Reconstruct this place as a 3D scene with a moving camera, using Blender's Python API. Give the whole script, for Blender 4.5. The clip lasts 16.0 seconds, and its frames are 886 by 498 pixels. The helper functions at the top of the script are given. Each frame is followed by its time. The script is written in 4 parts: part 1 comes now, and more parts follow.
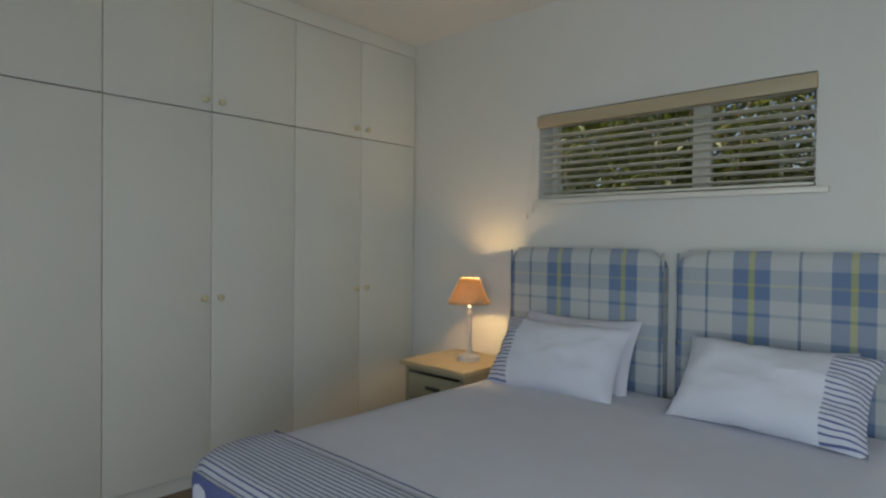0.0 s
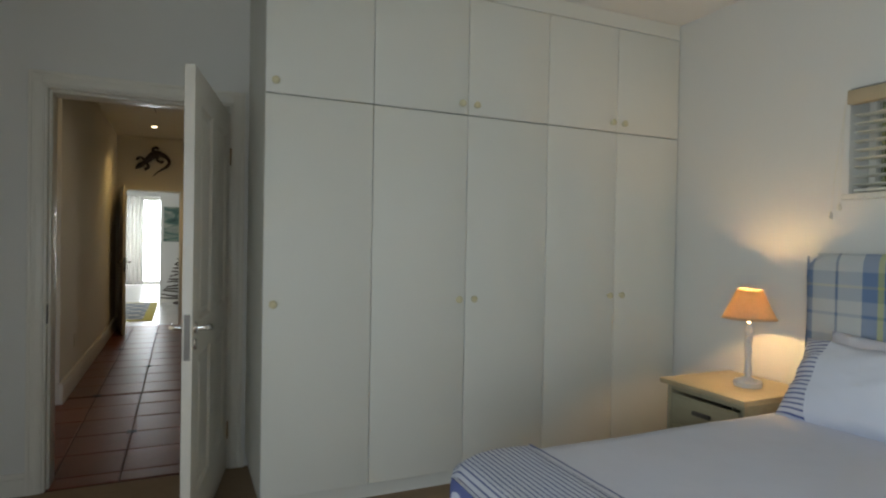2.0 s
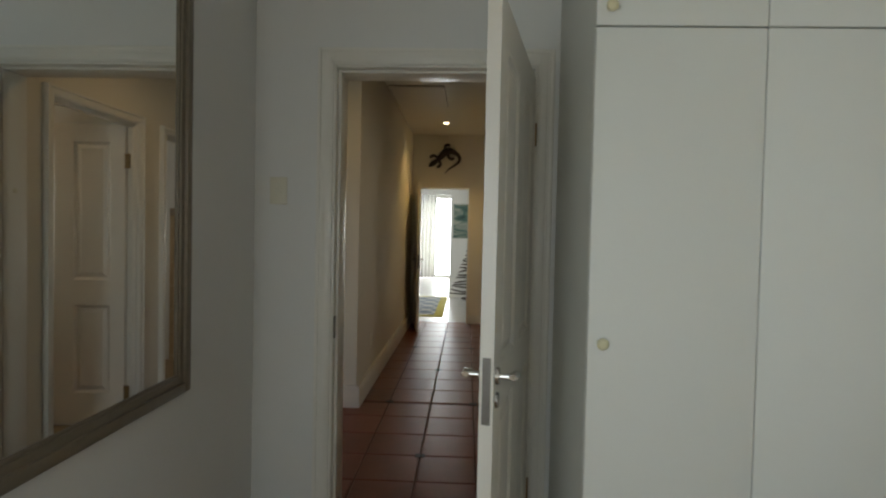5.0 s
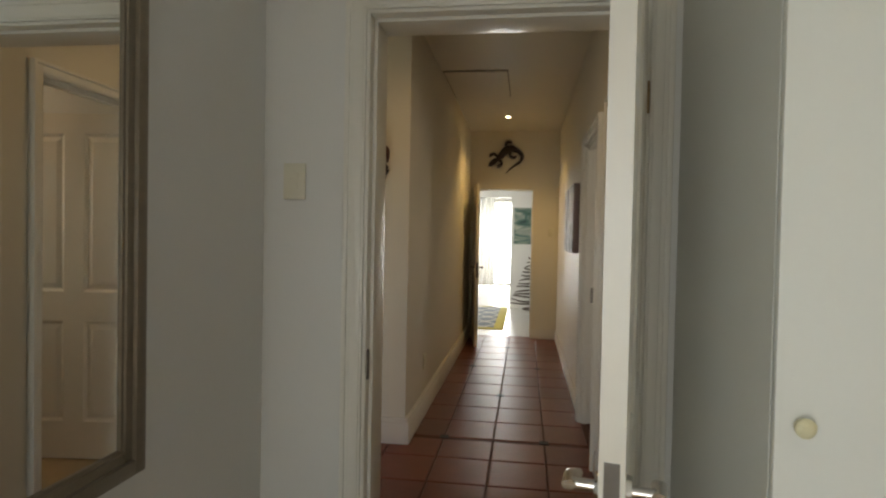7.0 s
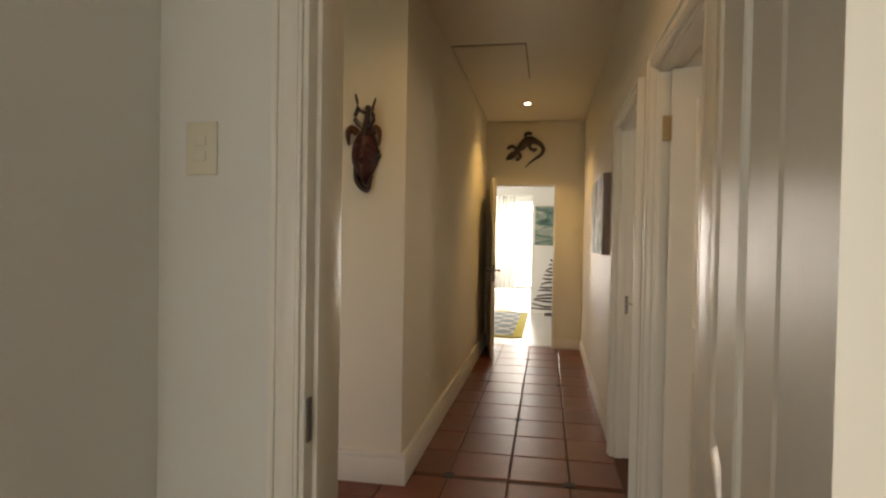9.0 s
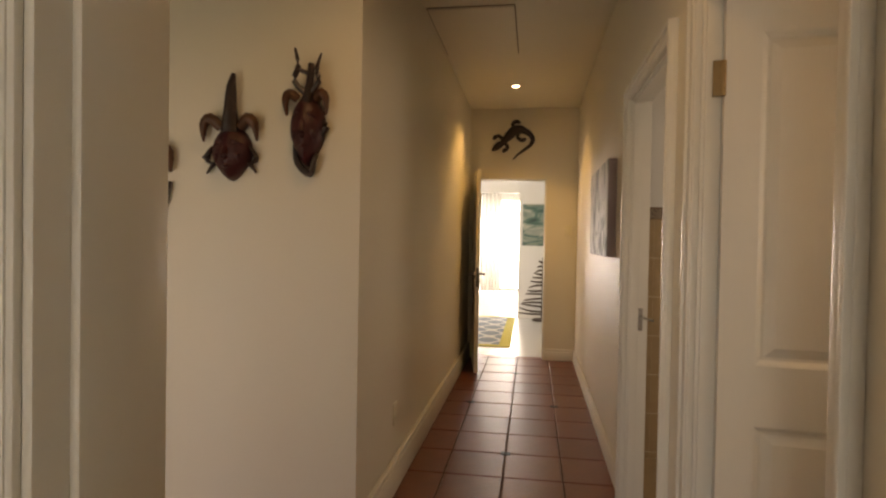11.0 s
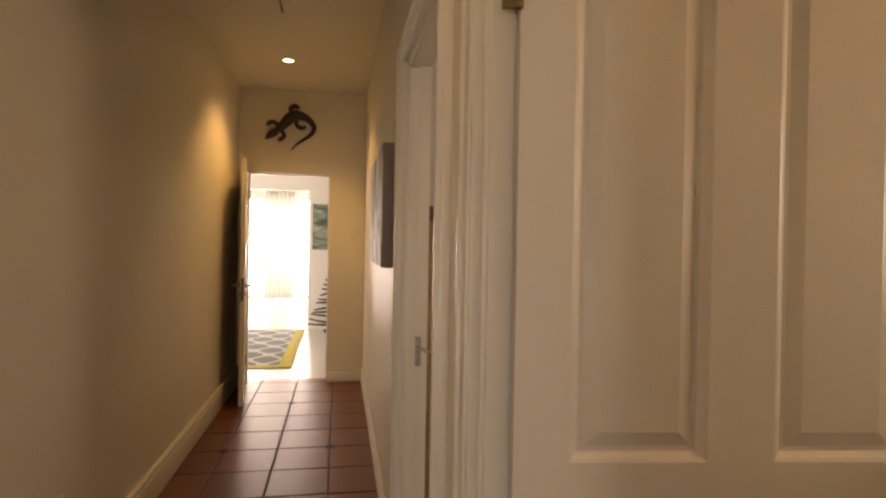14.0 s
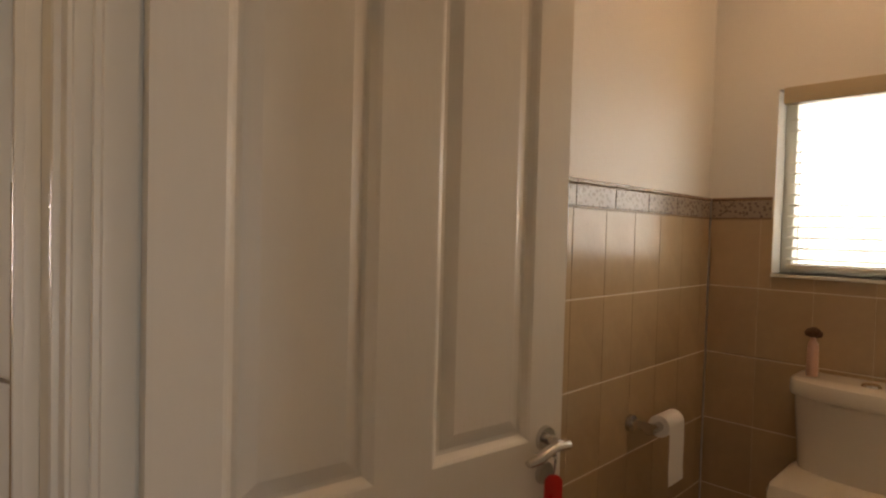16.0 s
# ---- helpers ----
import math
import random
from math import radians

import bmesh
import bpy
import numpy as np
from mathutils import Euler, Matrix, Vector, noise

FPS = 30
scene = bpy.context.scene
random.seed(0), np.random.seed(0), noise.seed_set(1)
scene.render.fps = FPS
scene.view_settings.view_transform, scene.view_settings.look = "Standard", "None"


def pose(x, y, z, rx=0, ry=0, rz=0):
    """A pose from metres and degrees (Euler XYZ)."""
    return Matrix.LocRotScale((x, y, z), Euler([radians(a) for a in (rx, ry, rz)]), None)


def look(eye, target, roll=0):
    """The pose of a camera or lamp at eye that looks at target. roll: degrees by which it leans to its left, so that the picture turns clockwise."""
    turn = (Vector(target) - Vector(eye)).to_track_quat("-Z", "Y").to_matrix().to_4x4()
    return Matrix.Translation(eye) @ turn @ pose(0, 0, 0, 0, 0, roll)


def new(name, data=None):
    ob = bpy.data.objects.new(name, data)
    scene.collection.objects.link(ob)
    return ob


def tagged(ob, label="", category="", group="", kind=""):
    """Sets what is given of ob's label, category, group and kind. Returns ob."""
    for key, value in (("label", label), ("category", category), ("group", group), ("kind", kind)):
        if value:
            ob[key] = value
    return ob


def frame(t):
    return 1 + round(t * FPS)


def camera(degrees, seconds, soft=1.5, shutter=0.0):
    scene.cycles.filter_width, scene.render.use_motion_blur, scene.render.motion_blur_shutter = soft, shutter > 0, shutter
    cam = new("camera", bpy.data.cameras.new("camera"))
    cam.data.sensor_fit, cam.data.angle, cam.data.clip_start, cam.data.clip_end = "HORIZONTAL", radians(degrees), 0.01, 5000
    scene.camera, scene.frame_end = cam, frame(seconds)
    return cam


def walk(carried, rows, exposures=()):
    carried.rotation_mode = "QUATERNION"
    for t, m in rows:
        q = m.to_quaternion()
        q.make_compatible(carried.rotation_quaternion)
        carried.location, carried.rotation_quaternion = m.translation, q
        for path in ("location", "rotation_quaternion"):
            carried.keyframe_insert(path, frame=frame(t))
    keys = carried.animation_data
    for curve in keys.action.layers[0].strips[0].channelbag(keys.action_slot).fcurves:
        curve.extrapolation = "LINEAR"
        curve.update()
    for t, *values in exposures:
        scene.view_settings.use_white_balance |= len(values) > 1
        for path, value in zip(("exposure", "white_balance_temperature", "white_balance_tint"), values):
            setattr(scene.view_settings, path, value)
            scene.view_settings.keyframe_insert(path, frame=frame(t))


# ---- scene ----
cam = camera(74.3, 16.0, soft=2.3)
PATH = [
    (0, (-0.150, 0.356, 1.347), (-1.508, 1.821, 1.322), 0.6),
    (0.5, (-0.142, 0.397, 1.348), (-1.691, 1.662, 1.315), 0.9),
    (1, (-0.211, 0.392, 1.329), (-1.879, 1.495, 1.306), 0.9),
    (1.5, (-0.259, 0.392, 1.336), (-2.012, 1.353, 1.313), 1.0),
    (2, (-0.352, 0.404, 1.341), (-2.177, 1.221, 1.317), 1.0),
    (2.5, (-0.501, 0.428, 1.354), (-2.404, 1.044, 1.328), 1.1),
    (3, (-0.633, 0.446, 1.354), (-2.594, 0.837, 1.325), 1.1),
    (3.5, (-0.781, 0.436, 1.36), (-2.77, 0.642, 1.324), 1.0),
    (4, (-0.99, 0.391, 1.372), (-2.988, 0.472, 1.332), 0.8),
    (4.5, (-1.164, 0.365, 1.369), (-3.163, 0.362, 1.329), 1.0),
    (4.7, (-1.23, 0.367, 1.375), (-3.229, 0.332, 1.326), 1.1),
    (6.8, (-1.995, 0.301, 1.367), (-3.977, 0.031, 1.327), 1.2),
    (7, (-2.052, 0.289, 1.367), (-4.032, 0.012, 1.325), 1.1),
    (7.5, (-2.224, 0.286, 1.357), (-4.201, -0.013, 1.315), 1.2),
    (8, (-2.38, 0.311, 1.351), (-4.353, -0.018, 1.313), 1.0),
    (8.2, (-2.44, 0.32, 1.35), (-4.409, -0.026, 1.312), 1.1),
    (10.3, (-3.228, 0.245, 1.338), (-5.197, -0.105, 1.303), 0.9),
    (10.5, (-3.298, 0.247, 1.334), (-5.268, -0.091, 1.301), 0.9),
    (11, (-3.449, 0.25, 1.339), (-5.425, -0.053, 1.305), 1.0),
    (11.5, (-3.599, 0.267, 1.337), (-5.585, 0.035, 1.306), 1.1),
    (12, (-3.709, 0.295, 1.328), (-5.704, 0.149, 1.299), 1.0),
    (12.5, (-3.854, 0.355, 1.337), (-5.853, 0.292, 1.31), 1.0),
    (13, (-3.992, 0.412, 1.351), (-5.992, 0.425, 1.323), 0.9),
    (13.5, (-4.147, 0.457, 1.348), (-6.143, 0.574, 1.325), 1.0),
    (14, (-4.271, 0.486, 1.362), (-6.24, 0.835, 1.347), 1.0),
    (14.5, (-4.319, 0.506, 1.366), (-6.214, 1.145, 1.356), 1.1),
    (15, (-4.378, 0.551, 1.37), (-6.162, 1.454, 1.362), 0.9),
    (15.5, (-4.415, 0.552, 1.389), (-6.022, 1.742, 1.371), 0.4),
    (16, (-4.439, 0.529, 1.41), (-5.86, 1.935, 1.352), 1.5),
]

EXPOSURES = [(0, -0.44, 6900, 15), (1.5, -0.28, 7000, 15), (2.5, -0.02, 7100, 15), (4.5, 0.10, 7200, 14), (7, 0.60, 7900, 17), (8, 0.94, 8400, 19), (10.5, 0.94, 9900, 27), (12, 1.02, 10200, 30), (14, 0.98, 10800, 34), (15, 0.86, 10200, 33), (16, 0.70, 8900, 31)]
walk(cam, [(t, look(eye, target, roll)) for t, eye, target, roll in PATH], EXPOSURES)

# ---------------------------------------------------------------- light
world = bpy.data.worlds.new("sky")
scene.world = world
world.use_nodes = True
_sky = world.node_tree.nodes.new("ShaderNodeTexSky")
_sky.sky_type, _sky.sun_disc = "NISHITA", False
_sky.sun_elevation, _sky.sun_rotation = radians(50.8), radians(212.5)
_bg = world.node_tree.nodes["Background"]
_bg.inputs["Strength"].default_value = 0.12
world.node_tree.links.new(_sky.outputs[0], _bg.inputs[0])


def lamp(name, kind, place, target, watts, colour, size=(0.1, 0.1), **more):
    data = bpy.data.lights.new(name, kind)
    data.energy, data.color = watts, colour
    if kind == "AREA":
        data.shape, data.size, data.size_y = "RECTANGLE", size[0], size[1]
    ob = new(name, data)
    ob.matrix_world = look(place, target)
    for key, value in more.items():
        if key == "spot":
            data.spot_size, data.spot_blend = radians(value), 0.6
        if key == "radius":
            data.shadow_soft_size = value
    return tagged(ob, kind="structure")


lamp("sun", "SUN", (-5, -6, 12), (-4.65, -5.45, 11.2), 5.0, (1.0, 0.94, 0.84))
bpy.data.lights["sun"].angle = radians(0.5)
lamp("daylight_sky", "AREA", (0.25, -0.64, 1.15), (-0.5, 2.0, -0.05), 58, (0.64, 0.82, 1.0), (2.2, 1.7))
lamp("daylight_garden", "AREA", (0.25, -0.66, 0.95), (-0.3, 2.0, 1.9), 6.5, (0.95, 1.0, 0.68), (2.2, 1.5))
lamp("daylight_lobby", "AREA", (-4.13, -1.40, 0.95), (-6, -1.3, 0.60), 2.5, (0.80, 0.86, 1.0), (0.85, 1.6))
# Side fill added to brighten the living room; no source seen there.
lamp("living_fill", "AREA", (-12.0, -2.9, 1.3), (-12.0, 3, 1.2), 44, (0.80, 0.91, 1.0), (2.4, 2.0))
lamp("daylight_sunroom", "AREA", (-18.75, -1.0, 1.3), (-10, -0.6, 0.9), 58, (0.78, 0.90, 1.0), (4.0, 2.3))
lamp("daylight_toilet", "AREA", (-4.695, 2.87, 1.607), (-4.7, 0, 1.45), 4.2, (0.80, 0.97, 1.0), (0.66, 0.56))
# Added fill that brightens the bathroom tiles; its window is unseen.
lamp("bathroom_fill", "AREA", (-6.1, 2.75, 1.6), (-6.1, 0, 1.2), 2.9, (1.0, 0.96, 0.9), (0.7, 0.6))
lamp("downlight_beam", "SPOT", (-9.12, 0.06, 2.79), (-9.12, 0.04, 0), 21, (1.0, 0.72, 0.30), spot=118, radius=0.03)
# Two added warm fills, lobby and toilet; no ceiling lamp is seen there.
lamp("lobby_fill", "SPOT", (-4.95, -0.15, 2.79), (-4.95, -0.15, 0), 6.0, (1.0, 0.68, 0.32), spot=150, radius=0.04)
lamp("toilet_fill", "SPOT", (-4.6, 2.15, 2.74), (-4.6, 2.15, 0), 8.8, (1.0, 0.70, 0.42), spot=150, radius=0.04)
lamp("bulb_light", "POINT", (-2.46, 3.09, 1.07), (-2.46, 3.1, 0), 8.5, (1.0, 0.66, 0.30), radius=0.018)


# ---------------------------------------------------------------- materials
def nodes_of(name):
    m = bpy.data.materials.new(name)
    m.use_nodes = True
    return m, m.node_tree, m.node_tree.nodes["Principled BSDF"]


def node(tree, kind, **values):
    n = tree.nodes.new(kind)
    for key, value in values.items():
        n.inputs[key].default_value = value
    return n


def maths(tree, op, a, b=None, c=None):
    n = tree.nodes.new("ShaderNodeMath")
    n.operation = op
    for i, v in enumerate((a, b, c)):
        if v is None:
            continue
        if isinstance(v, (int, float)):
            n.inputs[i].default_value = v
        else:
            tree.links.new(v, n.inputs[i])
    return n.outputs[0]


def blend(tree, fac, a, b, mode="MIX"):
    n = tree.nodes.new("ShaderNodeMix")
    n.data_type, n.blend_type = "RGBA", mode
    for socket, v in ((n.inputs[0], fac), (n.inputs[6], a), (n.inputs[7], b)):
        if isinstance(v, (int, float)):
            socket.default_value = v
        elif isinstance(v, tuple):
            socket.default_value = (*v, 1) if len(v) == 3 else v
        else:
            tree.links.new(v, socket)
    return n.outputs[2]


def paint(name, colour, rough=0.5, metal=0.0, vary=0.08, grain=6.0, bump=0.08, fine=60.0, each=0.0, stretch=(1, 1, 1), coat=0.0):
    """A surface with broad stains, fine grain and relief, and a little difference from piece to piece."""
    m, t, p = nodes_of(name)
    co = t.nodes.new("ShaderNodeTexCoord")
    mp = node(t, "ShaderNodeMapping", Scale=stretch)
    t.links.new(co.outputs["Object"], mp.inputs["Vector"])
    broad = node(t, "ShaderNodeTexNoise", Scale=grain, Detail=4.0)
    small = node(t, "ShaderNodeTexNoise", Scale=fine, Detail=3.0)
    for n in (broad, small):
        t.links.new(mp.outputs[0], n.inputs["Vector"])
    value = maths(t, "MULTIPLY_ADD", broad.outputs["Fac"], 2 * vary, 1 - vary)
    value = maths(t, "MULTIPLY_ADD", maths(t, "SUBTRACT", small.outputs["Fac"], 0.5), vary, value)
    if each:
        info = t.nodes.new("ShaderNodeObjectInfo")
        value = maths(t, "MULTIPLY_ADD", maths(t, "SUBTRACT", info.outputs["Random"], 0.5), 2 * each, value)
    hsv = node(t, "ShaderNodeHueSaturation", Color=(*colour, 1))
    t.links.new(value, hsv.inputs["Value"])
    t.links.new(hsv.outputs[0], p.inputs["Base Color"])
    p.inputs["Metallic"].default_value = metal
    p.inputs["Coat Weight"].default_value = coat
    t.links.new(maths(t, "MULTIPLY_ADD", small.outputs["Fac"], 0.16, rough - 0.08), p.inputs["Roughness"])
    b = node(t, "ShaderNodeBump", Strength=bump, Distance=0.01)
    t.links.new(small.outputs["Fac"], b.inputs["Height"])
    t.links.new(b.outputs[0], p.inputs["Normal"])
    return m


WALL = paint("wall_paint", (0.72, 0.72, 0.69), 0.55, vary=0.03, grain=1.5, bump=0.05, fine=90)
HALLWALL = paint("hall_paint", (0.74, 0.70, 0.60), 0.48, vary=0.03, grain=1.5, bump=0.05, fine=70)
CEIL = paint("ceiling_paint", (0.78, 0.77, 0.74), 0.7, vary=0.03, grain=1.2, bump=0.04)
ENAMEL = paint("white_enamel", (0.76, 0.74, 0.67), 0.33, vary=0.03, grain=3, bump=0.03, fine=40)
DOORPAINT = paint("door_paint", (0.72, 0.68, 0.60), 0.36, vary=0.03, grain=3, bump=0.025, fine=120, stretch=(1, 1, 0.2))
CUPBOARD = paint("cupboard_paint", (0.72, 0.72, 0.66), 0.5, vary=0.025, grain=2.0, bump=0.04, fine=80)
KNOB = paint("cream_knob", (0.64, 0.59, 0.38), 0.25, vary=0.04)
HATCHSHADE = paint("hatch_gap_shade", (0.22, 0.17, 0.11), 0.8)
GAPSHADE = paint("gap_shade", (0.02, 0.02, 0.02), 0.8)
TERRA = paint("terracotta", (0.145, 0.036, 0.016), 0.36, vary=0.28, grain=7, bump=0.12, fine=45, each=0.16)
TERRADOT = paint("dark_inset", (0.014, 0.012, 0.011), 0.6, vary=0.2)
GROUT = paint("grout", (0.085, 0.036, 0.022), 0.85, vary=0.2, grain=20, bump=0.2)
CARPET = paint("carpet", (0.30, 0.21, 0.13), 0.95, vary=0.12, grain=20, bump=0.6, fine=400)
PALEFLOOR = paint("pale_floor", (0.50, 0.49, 0.46), 0.28, vary=0.06, grain=3, bump=0.05)
TILE = paint("beige_tile", (0.44, 0.32, 0.19), 0.20, vary=0.10, grain=9, bump=0.04, fine=40, each=0.05)
TILEGROUT = paint("tile_grout", (0.66, 0.57, 0.42), 0.8, vary=0.06)
CHROME = paint("chrome", (0.62, 0.60, 0.57), 0.22, 1.0, vary=0.05, bump=0.02)
BRASS = paint("aged_brass", (0.30, 0.20, 0.10), 0.4, 1.0, vary=0.15, grain=40)
LOCKPLATE = paint("lock_plate", (0.13, 0.12, 0.11), 0.4, 0.8, vary=0.15, grain=30)
PLASTIC = paint("switch_plastic", (0.70, 0.67, 0.54), 0.35, vary=0.02)
PORCELAIN = paint("porcelain", (0.74, 0.68, 0.58), 0.12, vary=0.02, bump=0.0, coat=0.5)
PAPER = paint("tissue", (0.80, 0.78, 0.74), 0.95, vary=0.03, bump=0.2, fine=200)
LINEN = paint("white_linen", (0.70, 0.71, 0.79), 0.9, vary=0.05, grain=4, bump=0.25, fine=14)
WOODGREEN = paint("limed_wood", (0.36, 0.33, 0.22), 0.5, vary=0.16, grain=5, bump=0.15, fine=60, stretch=(1, 6, 6))
WOODTOP = paint("limed_top", (0.46, 0.38, 0.23), 0.42, vary=0.12, grain=5, bump=0.12, fine=60, stretch=(1, 7, 7))
LAMPWHITE = paint("chalk_white", (0.72, 0.70, 0.66), 0.5, vary=0.06, grain=30)
SLAT = paint("slat_paint", (0.76, 0.74, 0.64), 0.4, vary=0.04)
PELMET = paint("pelmet", (0.48, 0.40, 0.27), 0.45, vary=0.06, grain=4, stretch=(0.3, 6, 6))
MASKRED = paint("red_stained_wood", (0.048, 0.006, 0.008), 0.42, vary=0.5, grain=22, bump=0.3, fine=70)
MASKDARK = paint("dark_carved_wood", (0.030, 0.016, 0.014), 0.35, vary=0.4, grain=25, bump=0.3)
MASKHORN = paint("horn_brown_wood", (0.085, 0.030, 0.012), 0.38, vary=0.5, grain=25, bump=0.2)
DRIFT = paint("driftwood", (0.07, 0.05, 0.035), 0.8, vary=0.4, grain=20, bump=0.4)
BARK = paint("bark", (0.32, 0.25, 0.16), 0.9, vary=0.4, grain=14, bump=0.5)
DARKWOOD = paint("dark_cabinet_wood", (0.07, 0.045, 0.03), 0.4, vary=0.25, grain=5, stretch=(1, 1, 8))
CANVAS = paint("canvas_edge", (0.26, 0.20, 0.19), 0.8, vary=0.1)
RED = paint("red_plastic", (0.55, 0.02, 0.015), 0.3, vary=0.04)
TRIM = paint("brown_trim_tile", (0.26, 0.17, 0.10), 0.25, vary=0.12)
PINK = paint("pink_bottle", (0.58, 0.36, 0.28), 0.3, vary=0.06)
BROWN = paint("brown_petals", (0.10, 0.05, 0.025), 0.8, vary=0.3)
BACKDROPWALL = paint("backdrop_render", (0.66, 0.74, 0.72), 0.9, vary=0.15, grain=1.2, bump=0.3)
LAWN = paint("lawn", (0.06, 0.10, 0.03), 0.95, vary=0.4, grain=5, bump=0.5)
FRAMEWOOD = paint("grey_gilt_frame", (0.20, 0.165, 0.12), 0.42, 0.25, vary=0.2, grain=9, bump=0.12, stretch=(1, 5, 5))



def mirror_glass():
    m, t, p = nodes_of("mirror_silver")
    p.inputs["Base Color"].default_value = (0.86, 0.88, 0.87, 1)
    p.inputs["Metallic"].default_value, p.inputs["Roughness"].default_value = 1.0, 0.015
    return m


def clear_glass():
    m, t, p = nodes_of("window_glass")
    p.inputs["Transmission Weight"].default_value, p.inputs["Roughness"].default_value = 1.0, 0.0
    p.inputs["IOR"].default_value = 1.45
    return m


def glow(name, colour, strength):
    m, t, p = nodes_of(name)
    p.inputs["Base Color"].default_value = (*colour, 1)
    p.inputs["Emission Color"].default_value = (*colour, 1)
    p.inputs["Emission Strength"].default_value = strength
    return m


def shade_cloth(name, low, high, scale):
    m, t, p = nodes_of(name)
    co = t.nodes.new("ShaderNodeTexCoord")
    n = node(t, "ShaderNodeTexNoise", Scale=scale, Detail=3.0)
    t.links.new(co.outputs["Object"], n.inputs["Vector"])
    c = blend(t, n.outputs["Fac"], low, high)
    out = t.nodes["Material Output"]
    d, tr, mx = (t.nodes.new(k) for k in ("ShaderNodeBsdfDiffuse", "ShaderNodeBsdfTranslucent", "ShaderNodeMixShader"))
    t.links.new(c, d.inputs[0]), t.links.new(c, tr.inputs[0])
    mx.inputs[0].default_value = 0.5
    t.links.new(d.outputs[0], mx.inputs[1]), t.links.new(tr.outputs[0], mx.inputs[2])
    t.links.new(mx.outputs[0], out.inputs[0])
    return m


def cloth_bump(t, p, co, scale=10.0, strength=0.25):
    n = node(t, "ShaderNodeTexNoise", Scale=scale, Detail=4.0)
    t.links.new(co, n.inputs["Vector"])
    b = node(t, "ShaderNodeBump", Strength=strength, Distance=0.01)
    t.links.new(n.outputs["Fac"], b.inputs["Height"])
    t.links.new(b.outputs[0], p.inputs["Normal"])
    p.inputs["Roughness"].default_value = 0.92


def stripes(name, axis, pitch, width, start=None, side=1):
    """White cloth with narrow blue woven stripes, only past `start` on the object's x where that is given."""
    m, t, p = nodes_of(name)
    co = t.nodes.new("ShaderNodeTexCoord").outputs["Object"]
    sep = t.nodes.new("ShaderNodeSeparateXYZ")
    t.links.new(co, sep.inputs[0])
    f = maths(t, "FRACT", maths(t, "DIVIDE", sep.outputs[axis], pitch))
    on = maths(t, "LESS_THAN", f, width)
    c = blend(t, on, (0.62, 0.65, 0.73), (0.10, 0.13, 0.30))
    if start is not None:
        past = maths(t, "GREATER_THAN", maths(t, "MULTIPLY", sep.outputs[0], side), start)
        c = blend(t, past, (0.70, 0.73, 0.81), c)
    t.links.new(c, p.inputs["Base Color"])
    cloth_bump(t, p, co, 12.0, 0.3)
    return m


def plaid():
    """Woven check of blue, pale and yellow bands: warp and weft colours averaged."""
    m, t, p = nodes_of("plaid_cloth")
    co = t.nodes.new("ShaderNodeTexCoord").outputs["Object"]
    sep = t.nodes.new("ShaderNodeSeparateXYZ")
    t.links.new(co, sep.inputs[0])

    def bands(socket, pitch, shift, stops):
        f = maths(t, "FRACT", maths(t, "DIVIDE", maths(t, "ADD", socket, shift), pitch))
        r = t.nodes.new("ShaderNodeValToRGB")
        r.color_ramp.interpolation = "CONSTANT"
        el = r.color_ramp.elements
        while len(el) < len(stops):
            el.new(0.5)
        for e, (pos, c) in zip(el, stops):
            e.position, e.color = pos, (*c, 1)
        t.links.new(f, r.inputs[0])
        return r.outputs[0]

    blue, pale, deep, sun = (0.095, 0.18, 0.37), (0.53, 0.56, 0.56), (0.08, 0.14, 0.27), (0.40, 0.42, 0.10)
    warp = bands(sep.outputs[0], 0.385, 10.206, [(0.0, blue), (0.17, sun), (0.235, blue), (0.40, pale), (0.685, deep), (0.715, pale)])
    mid = (0.22, 0.30, 0.42)
    weft = bands(sep.outputs[2], 0.30, 10.0, [(0.0, mid), (0.20, (0.45, 0.45, 0.30)), (0.24, mid), (0.45, pale), (0.75, mid), (0.80, pale)])
    t.links.new(blend(t, 0.42, warp, weft), p.inputs["Base Color"])
    cloth_bump(t, p, co, 160.0, 0.25)
    return m


def art(name, stops, scale, stretch):
    m, t, p = nodes_of(name)
    co = t.nodes.new("ShaderNodeTexCoord").outputs["Object"]
    mp = node(t, "ShaderNodeMapping", Scale=stretch)
    t.links.new(co, mp.inputs[0])
    n = node(t, "ShaderNodeTexNoise", Scale=scale, Detail=6.0, Distortion=1.2)
    t.links.new(mp.outputs[0], n.inputs["Vector"])
    r = t.nodes.new("ShaderNodeValToRGB")
    el = r.color_ramp.elements
    while len(el) < len(stops):
        el.new(0.5)
    for e, (pos, c) in zip(el, stops):
        e.position, e.color = pos, (*c, 1)
    t.links.new(n.outputs["Fac"], r.inputs[0])
    t.links.new(r.outputs[0], p.inputs["Base Color"])
    p.inputs["Roughness"].default_value = 0.6
    b = node(t, "ShaderNodeBump", Strength=0.3, Distance=0.004)
    t.links.new(n.outputs["Fac"], b.inputs["Height"])
    t.links.new(b.outputs[0], p.inputs["Normal"])
    return m


